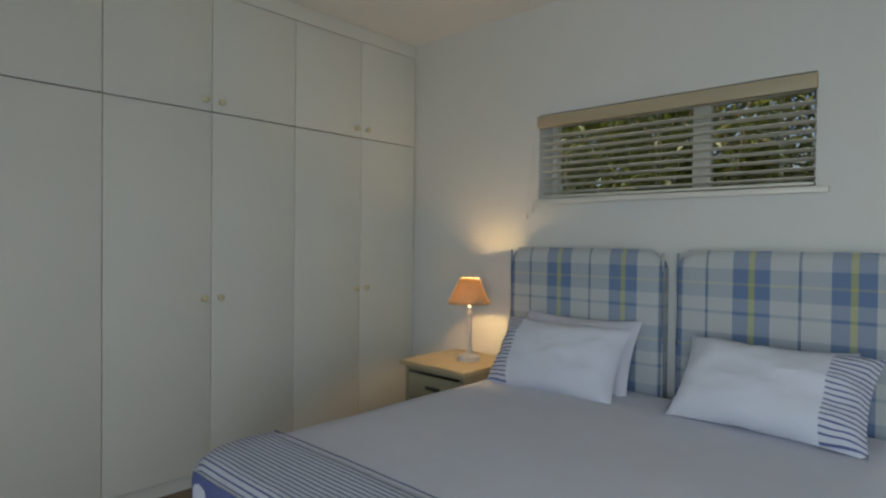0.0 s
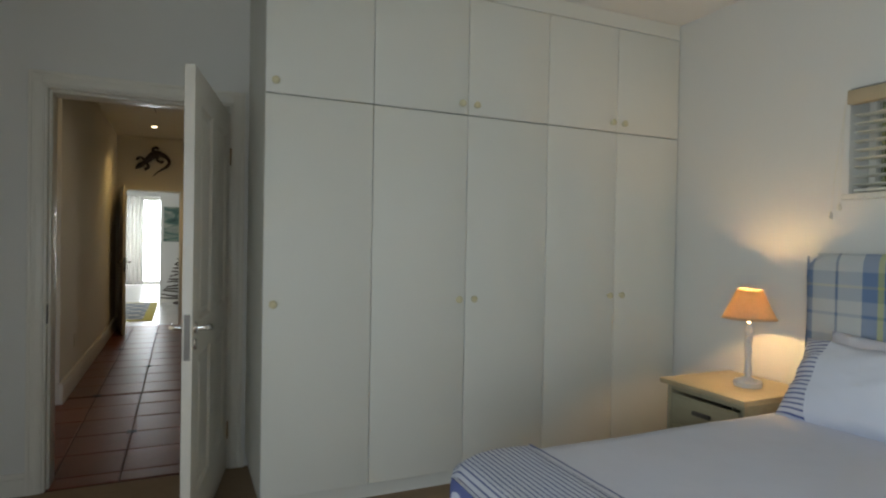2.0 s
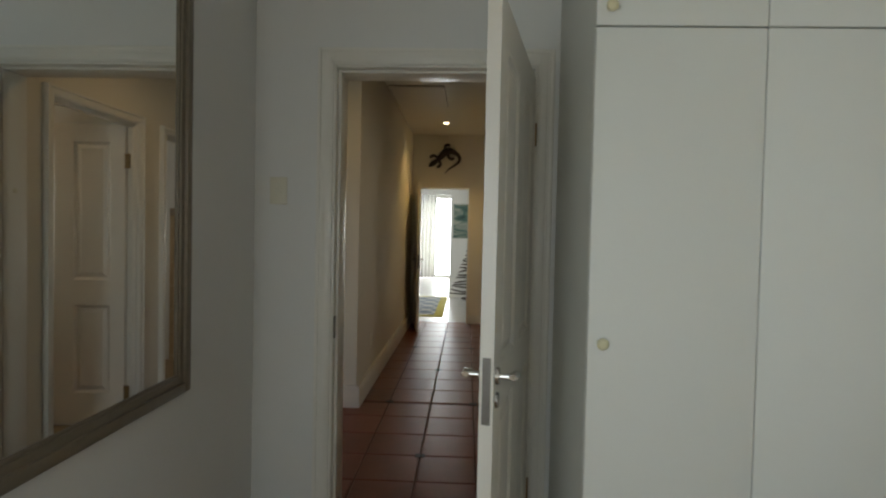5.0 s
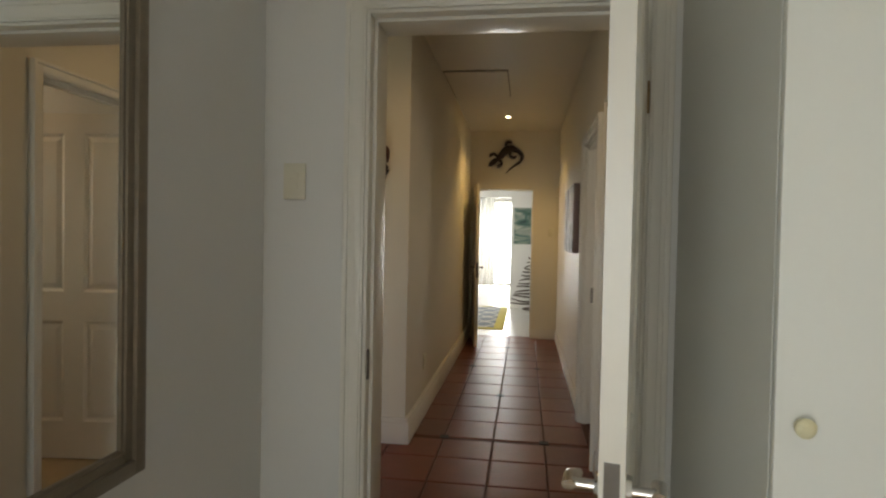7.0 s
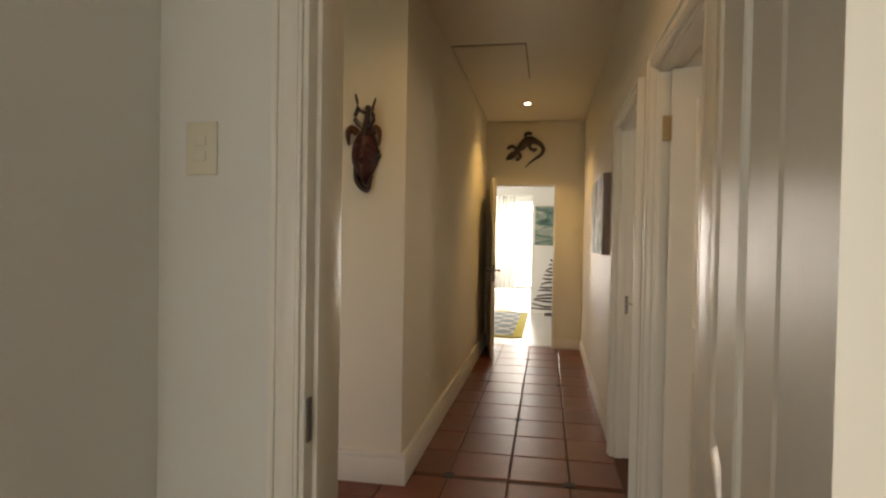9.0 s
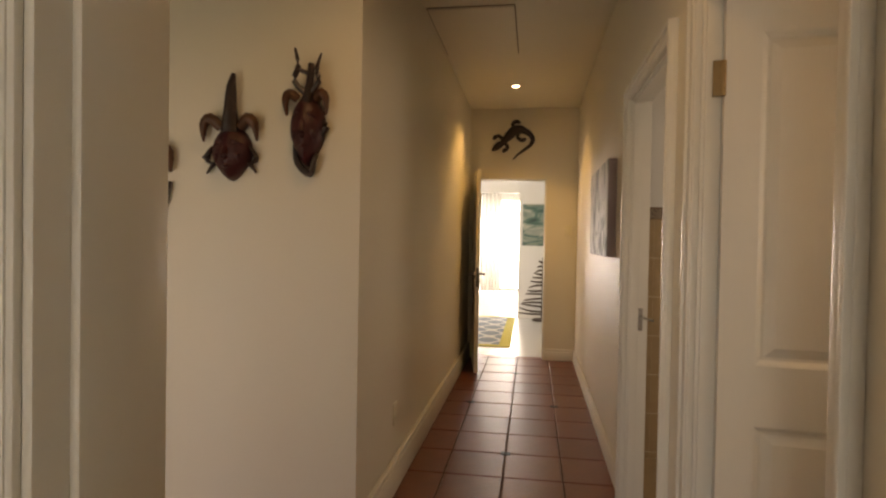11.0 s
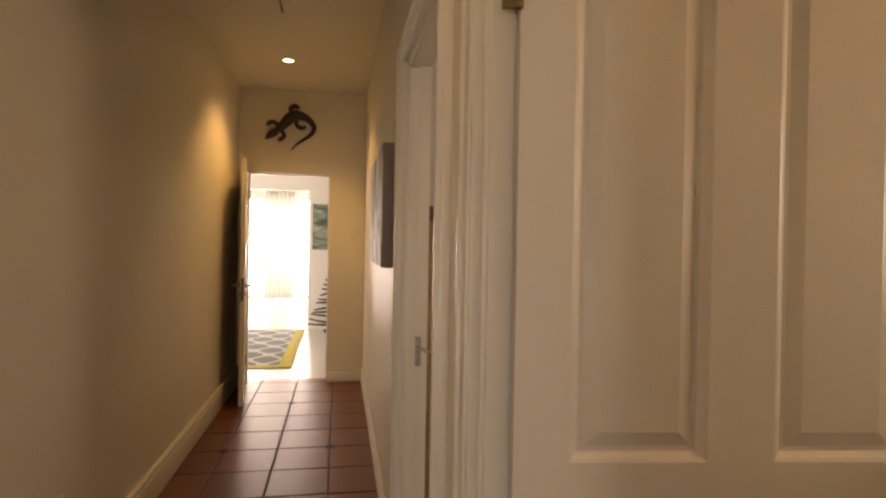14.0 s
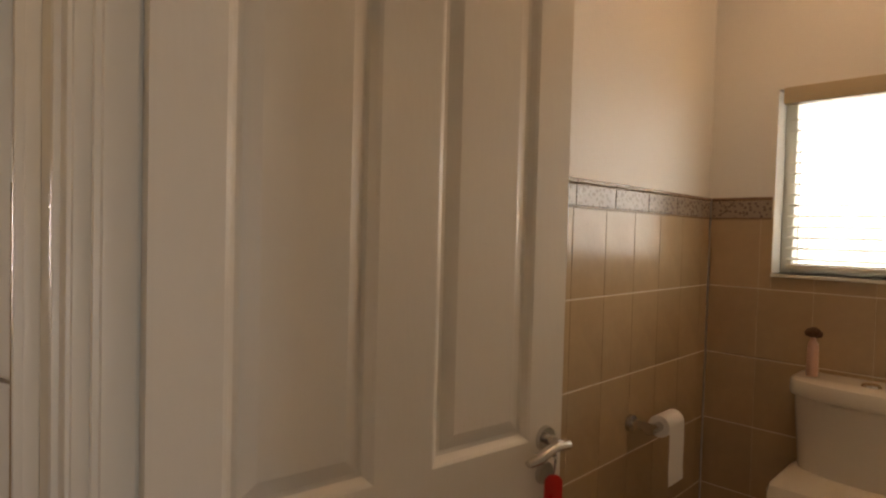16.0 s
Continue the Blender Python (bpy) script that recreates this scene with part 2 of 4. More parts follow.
def rug_cloth():
    """Trellis rug: wavy grey-blue diamonds on pale wool."""
    m, t, p = nodes_of("trellis_rug")
    co = t.nodes.new("ShaderNodeTexCoord").outputs["Object"]
    sep = t.nodes.new("ShaderNodeSeparateXYZ")
    t.links.new(co, sep.inputs[0])
    a = maths(t, "SINE", maths(t, "MULTIPLY", sep.outputs[0], 11.0))
    b = maths(t, "COSINE", maths(t, "MULTIPLY", sep.outputs[1], 15.0))
    s = maths(t, "ABSOLUTE", maths(t, "ADD", a, b))
    line = maths(t, "LESS_THAN", s, 0.45)
    t.links.new(blend(t, line, (0.20, 0.24, 0.27), (0.55, 0.54, 0.48)), p.inputs["Base Color"])
    cloth_bump(t, p, co, 200.0, 0.6)
    return m


def border_tile():
    """Patterned border: brown leaf shapes on pale glaze."""
    m, t, p = nodes_of("border_glaze")
    co = t.nodes.new("ShaderNodeTexCoord").outputs["Object"]
    v = node(t, "ShaderNodeTexVoronoi", Scale=75.0)
    t.links.new(co, v.inputs["Vector"])
    near = maths(t, "LESS_THAN", v.outputs["Distance"], 0.36)
    t.links.new(blend(t, near, (0.32, 0.26, 0.20), (0.17, 0.12, 0.085)), p.inputs["Base Color"])
    p.inputs["Roughness"].default_value = 0.22
    return m


def leaf_cloth():
    m, t, p = nodes_of("leaf")
    co = t.nodes.new("ShaderNodeTexCoord").outputs["Object"]
    n = node(t, "ShaderNodeTexNoise", Scale=3.5, Detail=5.0)
    t.links.new(co, n.inputs["Vector"])
    f = maths(t, "MULTIPLY_ADD", n.outputs["Fac"], 2.4, -0.7)
    c = blend(t, f, (0.09, 0.135, 0.03), (0.31, 0.34, 0.07))
    t.links.new(c, p.inputs["Base Color"])
    p.inputs["Roughness"].default_value = 0.4
    tr, mx = t.nodes.new("ShaderNodeBsdfTranslucent"), t.nodes.new("ShaderNodeMixShader")
    t.links.new(c, tr.inputs[0])
    mx.inputs[0].default_value = 0.45
    t.links.new(p.outputs[0], mx.inputs[1]), t.links.new(tr.outputs[0], mx.inputs[2])
    t.links.new(mx.outputs[0], t.nodes["Material Output"].inputs[0])
    return m


MIRROR, GLASS, SHADE, SHEER, PLAID, RUG, BORDER, LEAF = mirror_glass(), clear_glass(), shade_cloth("shade_cloth", (0.62, 0.47, 0.30), (0.74, 0.58, 0.40), 70.0), shade_cloth("curtain_cloth", (0.70, 0.69, 0.66), (0.80, 0.79, 0.76), 9.0), plaid(), rug_cloth(), border_tile(), leaf_cloth()
THROW = stripes("striped_throw", 1, 0.019, 0.27)
PILLOW_L = stripes("pillow_stripe_low", 1, 0.021, 0.30, 0.215, -1)
PILLOW_R = stripes("pillow_stripe_high", 1, 0.021, 0.30, 0.215, 1)
BULB = glow("bulb_glow", (1.0, 0.72, 0.36), 9.0)
SPOTGLOW = glow("downlight_glow", (1.0, 0.86, 0.60), 14.0)
OUTSIDE = glow("outdoors_glow", (0.80, 0.91, 1.0), 7.5)
YELLOW = paint("yellow_border", (0.50, 0.42, 0.10), 0.95, vary=0.1, grain=12, bump=0.4, fine=200)


# ---------------------------------------------------------------- builders
def mesh(name, bm, mat, parent=None, smooth=False):
    me = bpy.data.meshes.new(name)
    bmesh.ops.recalc_face_normals(bm, faces=bm.faces)
    bm.to_mesh(me)
    bm.free()
    me.materials.append(mat)
    if smooth:
        for f in me.polygons:
            f.use_smooth = True
        me.set_sharp_from_angle(angle=radians(40))
    ob = new(name, me)
    ob.parent = parent
    return ob


def box(bm, x0, x1, y0, y1, z0, z1, bevel=0.0):
    geo = bmesh.ops.create_cube(bm, size=1)["verts"]
    bmesh.ops.scale(bm, vec=(x1 - x0, y1 - y0, z1 - z0), verts=geo)
    bmesh.ops.translate(bm, vec=((x0 + x1) / 2, (y0 + y1) / 2, (z0 + z1) / 2), verts=geo)
    if bevel:
        edges = list({e for v in geo for e in v.link_edges})
        bmesh.ops.bevel(bm, geom=edges, offset=bevel, segments=2, profile=0.5, affect="EDGES")


def boxes(name, rows, mat, parent=None, bevel=0.0):
    bm = bmesh.new()
    for r in rows:
        box(bm, *r, bevel=bevel)
    return mesh(name, bm, mat, parent, smooth=bevel > 0)


def tube(bm, pts, radii, n=8, flat=1.0, up=(0, 0, 1)):
    """A bent, tapering rod through pts; flat squeezes it along `up`."""
    rings, pts = [], [Vector(p) for p in pts]
    if 3 <= len(pts) <= 16:
        fine, sizes = [], []
        for i in range(len(pts) - 1):
            p0, p1, p2, p3 = (pts[min(max(k, 0), len(pts) - 1)] for k in (i - 1, i, i + 1, i + 2))
            for s in (0.0, 1 / 3, 2 / 3):
                fine.append(0.5 * (2 * p1 + (p2 - p0) * s + (2 * p0 - 5 * p1 + 4 * p2 - p3) * s * s + (3 * p1 - p0 - 3 * p2 + p3) * s ** 3))
                sizes.append(radii[i] + (radii[i + 1] - radii[i]) * s)
        pts, radii = fine + [pts[-1]], sizes + [radii[-1]]
    for i, p in enumerate(pts):
        d = (pts[min(i + 1, len(pts) - 1)] - pts[max(i - 1, 0)]).normalized()
        u = Vector(up) - d * d.dot(Vector(up))
        u = u.normalized() if u.length > 1e-3 else d.orthogonal().normalized()
        v = d.cross(u)
        rings.append([bm.verts.new(p + radii[i] * (math.cos(a) * v + flat * math.sin(a) * u)) for a in [2 * math.pi * k / n for k in range(n)]])
    for a, b in zip(rings, rings[1:]):
        for k in range(n):
            bm.faces.new((a[k], a[(k + 1) % n], b[(k + 1) % n], b[k]))
    bm.faces.new(rings[0]), bm.faces.new(rings[-1])


def lathe(bm, profile, n=24, centre=(0, 0), squash=1.0):
    rings = [[bm.verts.new((centre[0] + r * math.cos(2 * math.pi * k / n), centre[1] + squash * r * math.sin(2 * math.pi * k / n), z)) for k in range(n)] for r, z in profile]
    for a, b in zip(rings, rings[1:]):
        for k in range(n):
            bm.faces.new((a[k], a[(k + 1) % n], b[(k + 1) % n], b[k]))
    return rings


def turned(name, profile, mat, parent=None, n=24, closed=True, squash=1.0):
    bm = bmesh.new()
    rings = lathe(bm, profile, n, squash=squash)
    if closed:
        bm.faces.new(rings[0]), bm.faces.new(rings[-1])
    return mesh(name, bm, mat, parent, smooth=True)


def thing(name, place, label, category, group="", turn=0.0):
    ob = new(name)
    ob.matrix_basis = pose(*place, 0, 0, turn)
    ob.empty_display_size = 0.05
    return tagged(ob, label, category, group)


def structure(ob, label=""):
    return tagged(ob, label, kind="structure")


def wall(name, axis, f0, f1, a0, a1, z0, z1, mat, holes=(), label=""):
    """A wall between f0 and f1 across `axis`, from a0 to a1 along the other, with openings (a0, a1, z0, z1)."""
    along = sorted({a0, a1, *(h[0] for h in holes), *(h[1] for h in holes)})
    rows = []
    for s, e in zip(along, along[1:]):
        cuts, z = sorted((h[2], h[3]) for h in holes if h[0] <= s + 1e-6 and h[1] >= e - 1e-6), z0
        for lo, hi in cuts + [(z1, z1)]:
            if lo - z > 1e-4:
                rows.append((f0, f1, s, e, z, lo) if axis == "x" else (s, e, f0, f1, z, lo))
            z = hi
    return structure(boxes(name, rows, mat), label)


# ---------------------------------------------------------------- rooms
CB, CH = 2.77, 2.82
BW, HW = -3.955, -4.166          # the bedroom door's wall, room face and lobby face
wall("wall_bedroom_west", "x", HW, BW, -0.60, 0.75, 0, CB, WALL, [(-0.245, 0.665, 0, 2.115)])
wall("wall_bedroom_behind_wardrobe", "x", HW, BW, 0.75, 3.35, 0, CB, WALL)
wall("wall_bedroom_north", "y", 3.35, 3.60, HW, 1.85, 0, CB, WALL, [(-2.14, -0.70, 1.61, 2.115)])
wall("wall_bedroom_south", "y", -0.75, -0.60, BW, 1.85, 0, CB, WALL, [(-0.95, 1.45, 0.0, 2.15)])
wall("wall_bedroom_east", "x", 1.62, 1.85, -0.60, 3.35, 0, CB, WALL)
wall("wall_lobby_south", "y", -2.15, -2.0, -5.95, HW, 0, CH, HALLWALL)
wall("wall_lobby_west", "x", -5.95, -5.815, -2.0, -0.468, 0, CH, HALLWALL)
wall("wall_lobby_east", "x", HW, BW, -2.0, -0.75, 0, CH, HALLWALL, [(-1.85, -0.95, 0.0, 2.05)])
wall("wall_hall_south", "y", -0.58, -0.468, -10.10, -5.95, 0, CH, HALLWALL)
wall("wall_hall_north", "y", 0.73, 0.82, -10.10, HW, 0, CH, HALLWALL, [(-5.262, -4.435, 0, 2.065), (-6.49, -5.62, 0, 2.05)])
wall("wall_hall_west", "x", -10.25, -10.10, -0.58, 0.82, 0, CH, HALLWALL, [(-0.40, 0.395, 0, 2.04)])
wall("wall_toilet_west", "x", -5.37, -5.275, 0.82, 2.71, 0, CB, WALL)
wall("wall_toilet_east", "x", HW - 0.02, HW, 0.82, 2.71, 0, CB, WALL)
wall("wall_toilet_north", "y", 2.71, 2.90, -5.37, HW, 0, CB, WALL, [(-5.06, -4.33, 1.300, 1.915)])
wall("wall_bathroom_west", "x", -7.35, -7.21, 0.82, 2.71, 0, CB, WALL)
# The opening here is unseen, added along with the bathroom's lamp.
wall("wall_bathroom_north", "y", 2.71, 2.90, -7.35, -5.37, 0, CB, WALL, [(-6.5, -5.75, 1.286, 1.895)])
# South opening is unseen, added for the living room's side lamp.
wall("wall_living_south", "y", -3.15, -3.0, -13.75, -10.10, 0, 2.9, WALL, [(-13.2, -10.8, 0, 2.2)])
wall("wall_living_north", "y", 3.0, 3.15, -13.75, -10.10, 0, 2.9, WALL)
wall("wall_living_east_south", "x", -10.25, -10.10, -3.0, -0.58, 0, 2.9, WALL)
wall("wall_living_east_north", "x", -10.25, -10.10, 0.82, 3.0, 0, 2.9, WALL)
wall("wall_living_west", "x", -13.75, -13.60, -3.0, 3.0, 0, 2.9, WALL, [(-1.9, 0.01, 0, 2.16)])
wall("wall_sunroom_west", "x", -19.15, -19.0, -4.0, 2.0, 0, 2.9, WALL, [(-3.4, 1.4, 0, 2.45)])
wall("wall_sunroom_south", "y", -4.15, -4.0, -19.15, -13.75, 0, 2.9, WALL)
wall("wall_sunroom_north", "y", 2.0, 2.15, -19.15, -13.75, 0, 2.9, WALL)
for nm, r in (("ceiling_bedroom", (HW, 1.85, -0.75, 3.60, CB, CB + 0.1)), ("ceiling_toilet", (-7.35, HW - 0.0, 0.82, 2.90, CB, CB + 0.1)),
              ("ceiling_living", (-13.75, -10.10, -3.15, 3.15, 2.9, 3.0)), ("ceiling_sunroom", (-19.15, -13.75, -4.15, 2.15, 2.9, 3.0))):
    structure(boxes(nm, [r], CEIL))
structure(boxes("ceiling_hall", [(-10.25, -5.95, -0.58, 0.82, CH, CH + 0.1), (-5.95, HW, -2.15, 0.82, CH, CH + 0.1)], HALLWALL))
structure(boxes("hatch", [(-8.115, -7.17, -0.468 + 0.02, 0.105, CH - 0.012, CH + 0.02)], HALLWALL), "white painted ceiling hatch panel")
# Solid brown rim; its colour stands in for shade round the panel.
structure(boxes("hatch_gap_shade", [(-8.123, -7.162, -0.468 + 0.012, 0.113, CH - 0.004, CH + 0.01)], HATCHSHADE))
structure(boxes("floor_bedroom", [(BW, 1.85, -0.75, 3.60, -0.1, 0.0)], CARPET), "tan carpeted bedroom floor")
floor_hall = structure(boxes("floor_hall", [(-10.25, -5.95, -0.58, 0.82, -0.1, -0.006), (-5.95, BW, -2.15, 0.82, -0.1, -0.006)], GROUT), "terracotta tiled floor with dark diamond insets")
structure(boxes("floor_toilet", [(-7.35, HW, 0.82, 2.90, -0.1, 0.0)], TILE))
structure(boxes("floor_living", [(-19.15, -10.25, -4.15, 3.15, -0.1, 0.0)], PALEFLOOR), "pale polished living room floor")
ground = structure(boxes("ground", [(-400, 400, -400, 400, -0.3, -0.11)], LAWN))


def skirting(name, runs, h=0.14, d=0.017):
    """runs: x0, x1, y0, y1 of the foot, already d thick; a rounded bead tops it."""
    bm = bmesh.new()
    for x0, x1, y0, y1 in runs:
        box(bm, x0, x1, y0, y1, 0, h - 0.03, 0.002)
        ix, iy = (0, 0.003) if x1 - x0 > y1 - y0 else (0.003, 0)
        box(bm, x0 + ix, x1 - ix, y0 + iy, y1 - iy, h - 0.03, h, 0.004)
    return structure(mesh(name, bm, ENAMEL, None, True), "white painted skirting board")


skirting("baseboard_hall_south", [(-10.10, -5.785, -0.468, -0.438), (-5.815, -5.785, -2.0, -0.468)], 0.172)
skirting("baseboard_hall_north", [(-10.10, -6.57, 0.713, 0.73), (-5.55, -5.30, 0.713, 0.73)], 0.13)
skirting("baseboard_hall_west", [(-10.10, -10.083, 0.397, 0.713)], 0.13)
skirting("baseboard_bedroom", [(BW, BW + 0.017, -0.60, -0.28), (BW + 0.017, 1.62, -0.60, -0.583), (BW, BW + 0.017, 0.71, 0.75)], 0.12)


def architrave(name, axis, face, out, a0, a1, top, w=0.056, deep=1.0):
    """Moulded casing round an opening a0..a1 on the wall face, standing out by 18 mm towards `out`."""
    bm = bmesh.new()
    for lo, hi, d in ((0.0, w, 0.012), (0.008, 0.040, 0.015), (w - 0.018, w - 0.002, 0.019)):
        f0, f1 = sorted((face, face + out * d * deep))
        for s, e, z0, z1 in ((a0 - hi, a0 - lo, 0, top + hi), (a1 + lo, a1 + hi, 0, top + hi), (a0 - lo, a1 + lo, top + lo, top + hi)):
            box(bm, *((f0, f1, s, e) if axis == "x" else (s, e, f0, f1)), z0, z1, 0.003)
    return structure(mesh(name, bm, ENAMEL, None, True), "white gloss moulded door casing")


def lining(name, axis, f0, f1, a0, a1, top, stop):
    """Jambs and head inside an opening, with the door stop."""
    bm, t = bmesh.new(), 0.012
    for s, e, z0, z1 in ((a0, a0 + t, 0, top), (a1 - t, a1, 0, top), (a0 + t, a1 - t, top - t, top)):
        box(bm, *((f0 - 0.002, f1 + 0.002, s, e) if axis == "x" else (s, e, f0 - 0.002, f1 + 0.002)), z0, z1, 0.002)
    for s, e, z0, z1 in ((a0 + t, a0 + 2 * t, 0, top - t), (a1 - 2 * t, a1 - t, 0, top - t), (a0 + 2 * t, a1 - 2 * t, top - 2 * t, top - t)):
        box(bm, *((stop[0], stop[1], s, e) if axis == "x" else (s, e, stop[0], stop[1])), z0, z1, 0.002)
    return structure(mesh(name, bm, ENAMEL, None, True), "white gloss door lining")


architrave("trim_bedroom_door", "x", BW, 1, -0.245, 0.665, 2.115, 0.072)
architrave("trim_bedroom_door_lobby", "x", HW, -1, -0.245, 0.665, 2.115)
lining("doorframe_bedroom", "x", HW, BW, -0.245, 0.665, 2.115, (HW + 0.02, BW - 0.045))
architrave("trim_toilet_door", "y", 0.73, -1, -5.262, -4.435, 2.065, 0.062, 1.8)
lining("doorframe_toilet", "y", 0.73, 0.82, -5.262, -4.435, 2.065, (0.735, 0.775))
architrave("trim_bathroom_door", "y", 0.73, -1, -6.49, -5.62, 2.05, 0.062, 1.9)
lining("doorframe_bathroom", "y", 0.73, 0.82, -6.49, -5.62, 2.05, (0.735, 0.775))
lining("doorframe_living", "x", -10.25, -10.10, -0.40, 0.395, 2.04, (-10.22, -10.16))


# ---------------------------------------------------------------- doors
def panelled_leaf(name, w, h, t, cols, rows, parent):
    """A moulded four-panel leaf from x 0 to w, y -t..0, z 0..h; both faces carry bevelled, raised fields."""
    bm = bmesh.new()
    xs = [0, *[v for c in cols for v in c], w]
    zs = [0, *[v for r in rows for v in r], h]
    for i in range(len(xs) - 1):
        for k in range(len(zs) - 1):
            field = i % 2 == 1 and k % 2 == 1
            for y, s in ((0.0, -1), (-t, 1)):
                def ring(inset, depth):
                    return [bm.verts.new((x, y + s * depth, z)) for x, z in ((xs[i] + inset, zs[k] + inset), (xs[i + 1] - inset, zs[k] + inset), (xs[i + 1] - inset, zs[k + 1] - inset), (xs[i] + inset, zs[k + 1] - inset))]
                if not field:
                    bm.faces.new(ring(0, 0))
                    continue
                steps = [ring(0, 0), ring(0.006, 0.003), ring(0.016, 0.012), ring(0.024, 0.013), ring(0.05, 0.004)]
                for a, b in zip(steps, steps[1:]):
                    for q in range(4):
                        bm.faces.new((a[q], a[(q + 1) % 4], b[(q + 1) % 4], b[q]))
                bm.faces.new(steps[-1])
    for x in (0, w):
        bm.faces.new([bm.verts.new(v) for v in ((x, 0, 0), (x, -t, 0), (x, -t, h), (x, 0, h))])
    for z in (0, h):
        bm.faces.new([bm.verts.new(v) for v in ((0, 0, z), (w, 0, z), (w, -t, z), (0, -t, z))])
    bmesh.ops.remove_doubles(bm, verts=bm.verts, dist=0.0002)
    return mesh(name, bm, DOORPAINT, parent)


def lever(parent, x, z, y, s, along):
    """Rose, neck, swept lever and key rose on one face; s is the way out of the face, along the way the lever points."""
    bm = bmesh.new()
    tube(bm, [(x, y, z), (x, y + s * 0.009, z)], [0.026, 0.024], 20)
    tube(bm, [(x, y, z), (x, y + s * 0.05, z)], [0.010, 0.010], 12)
    tube(bm, [(x - along * 0.012, y + s * 0.05, z), (x + along * 0.03, y + s * 0.052, z + 0.002), (x + along * 0.07, y + s * 0.05, z - 0.012), (x + along * 0.095, y + s * 0.047, z - 0.018)], [0.012, 0.012, 0.013, 0.009], 12, 0.75)
    tube(bm, [(x, y, z - 0.07), (x, y + s * 0.008, z - 0.07)], [0.024, 0.022], 18)
    ob = mesh("handle", bm, CHROME, parent, True)
    ob["label"] = "brushed chrome lever handle"


def door(name, hinge, tip, h, cols, rows, label, side, zh=0.99):
    """A leaf from its hinge line to its free edge; side: +1 when the leaf's thickness lies to the walker's right of that line."""
    d = Vector(tip) - Vector(hinge)
    w, t = d.length, 0.04
    root = thing(name, (hinge[0], hinge[1], 0.008), label, "door", turn=math.degrees(math.atan2(d.y, d.x)))
    panelled_leaf("leaf", w, h, t, cols, rows, root)
    lever(root, w - 0.05, zh, 0.0, 1, -1)
    lever(root, w - 0.05, zh, -t, -1, -1)
    boxes("lock_plate", [(w - 0.002, w + 0.003, -t / 2 - 0.012, -t / 2 + 0.012, zh - 0.13, zh + 0.06)], LOCKPLATE, root)
    for z in (0.22, h - 0.24):
        bm = bmesh.new()
        tube(bm, [(-0.004, side, z - 0.05), (-0.004, side, z + 0.05)], [0.008, 0.008], 10)
        box(bm, -0.032, -0.002, side - 0.005, side + 0.004, z - 0.05, z + 0.05)
        mesh("hinge", bm, BRASS, root)
    return root


door("door_bedroom", (-3.948, 0.655), (-2.97, 0.449), 2.045, ((0.13, 0.42), (0.57, 0.86)), ((0.22, 0.83), (0.97, 1.91)),
     "white painted four panel door standing open with chrome levers", 0.0, 0.955)
door("door_toilet", (-5.252, 0.783), (-5.156, 1.563), 2.04, ((0.095, 0.335), (0.452, 0.692)), ((0.22, 0.82), (0.99, 1.925)),
     "white painted four panel toilet door standing open", -0.04)
door("door_living", (-10.09, -0.385), (-9.26, -0.27), 2.03, ((0.11, 0.34), (0.47, 0.70)), ((0.22, 0.83), (0.97, 1.90)),
     "white painted panel door folded back against the wall", 0.0)
structure(boxes("strike_bedroom", [(-3.985, -3.963, -0.233, -0.228, 0.88, 0.98)], LOCKPLATE))
structure(boxes("strike_bathroom", [(-6.477, -6.470, 0.768, 0.796, 0.90, 1.01)], CHROME))
# ---------------------------------------------------------------- bedroom things
EDGES = [0.755, 1.287, 1.82, 2.337, 2.843, 3.344]
WF = -3.21


def wardrobe():
    root = thing("wardrobe", (0, 0, 0), "white painted built in wardrobe with ten flat doors", "wardrobe")
    body = boxes("body", [(BW + 0.005, WF - 0.025, 0.757, 3.345, 0.09, CB - 0.002), (BW + 0.005, WF - 0.07, 0.777, 3.345, 0, 0.09),
                          (WF - 0.025, WF - 0.004, 0.757, 3.345, 2.675, CB - 0.002)], CUPBOARD, root)
    # Near-black sheet paints the shade seen in the gaps between doors.
    boxes("shadow_gap", [(WF - 0.03, WF - 0.022, 0.76, 3.343, 0.095, 2.67)], GAPSHADE, root)
    for i, (a, b) in enumerate(zip(EDGES, EDGES[1:])):
        for z0, z1, zk in ((0.10, 2.029, 1.032), (2.0345, 2.67, 2.088)):
            leaf = boxes("door", [(WF - 0.021, WF, a + 0.0017, b - 0.0017, z0, z1)], CUPBOARD, root, 0.003)
            left = i in (0, 2, 4)
            yk = a + 0.045 if left else b - 0.045
            bm = bmesh.new()
            tube(bm, [(WF - 0.001, yk, zk), (WF + 0.012, yk, zk), (WF + 0.016, yk, zk), (WF + 0.026, yk, zk), (WF + 0.031, yk, zk), (WF + 0.032, yk, zk)],
                 [0.010, 0.009, 0.017, 0.019, 0.012, 0.004], 20)
            mesh("handle", bm, KNOB, leaf, True)["label"] = "round cream knob"
    return root


wardrobe()


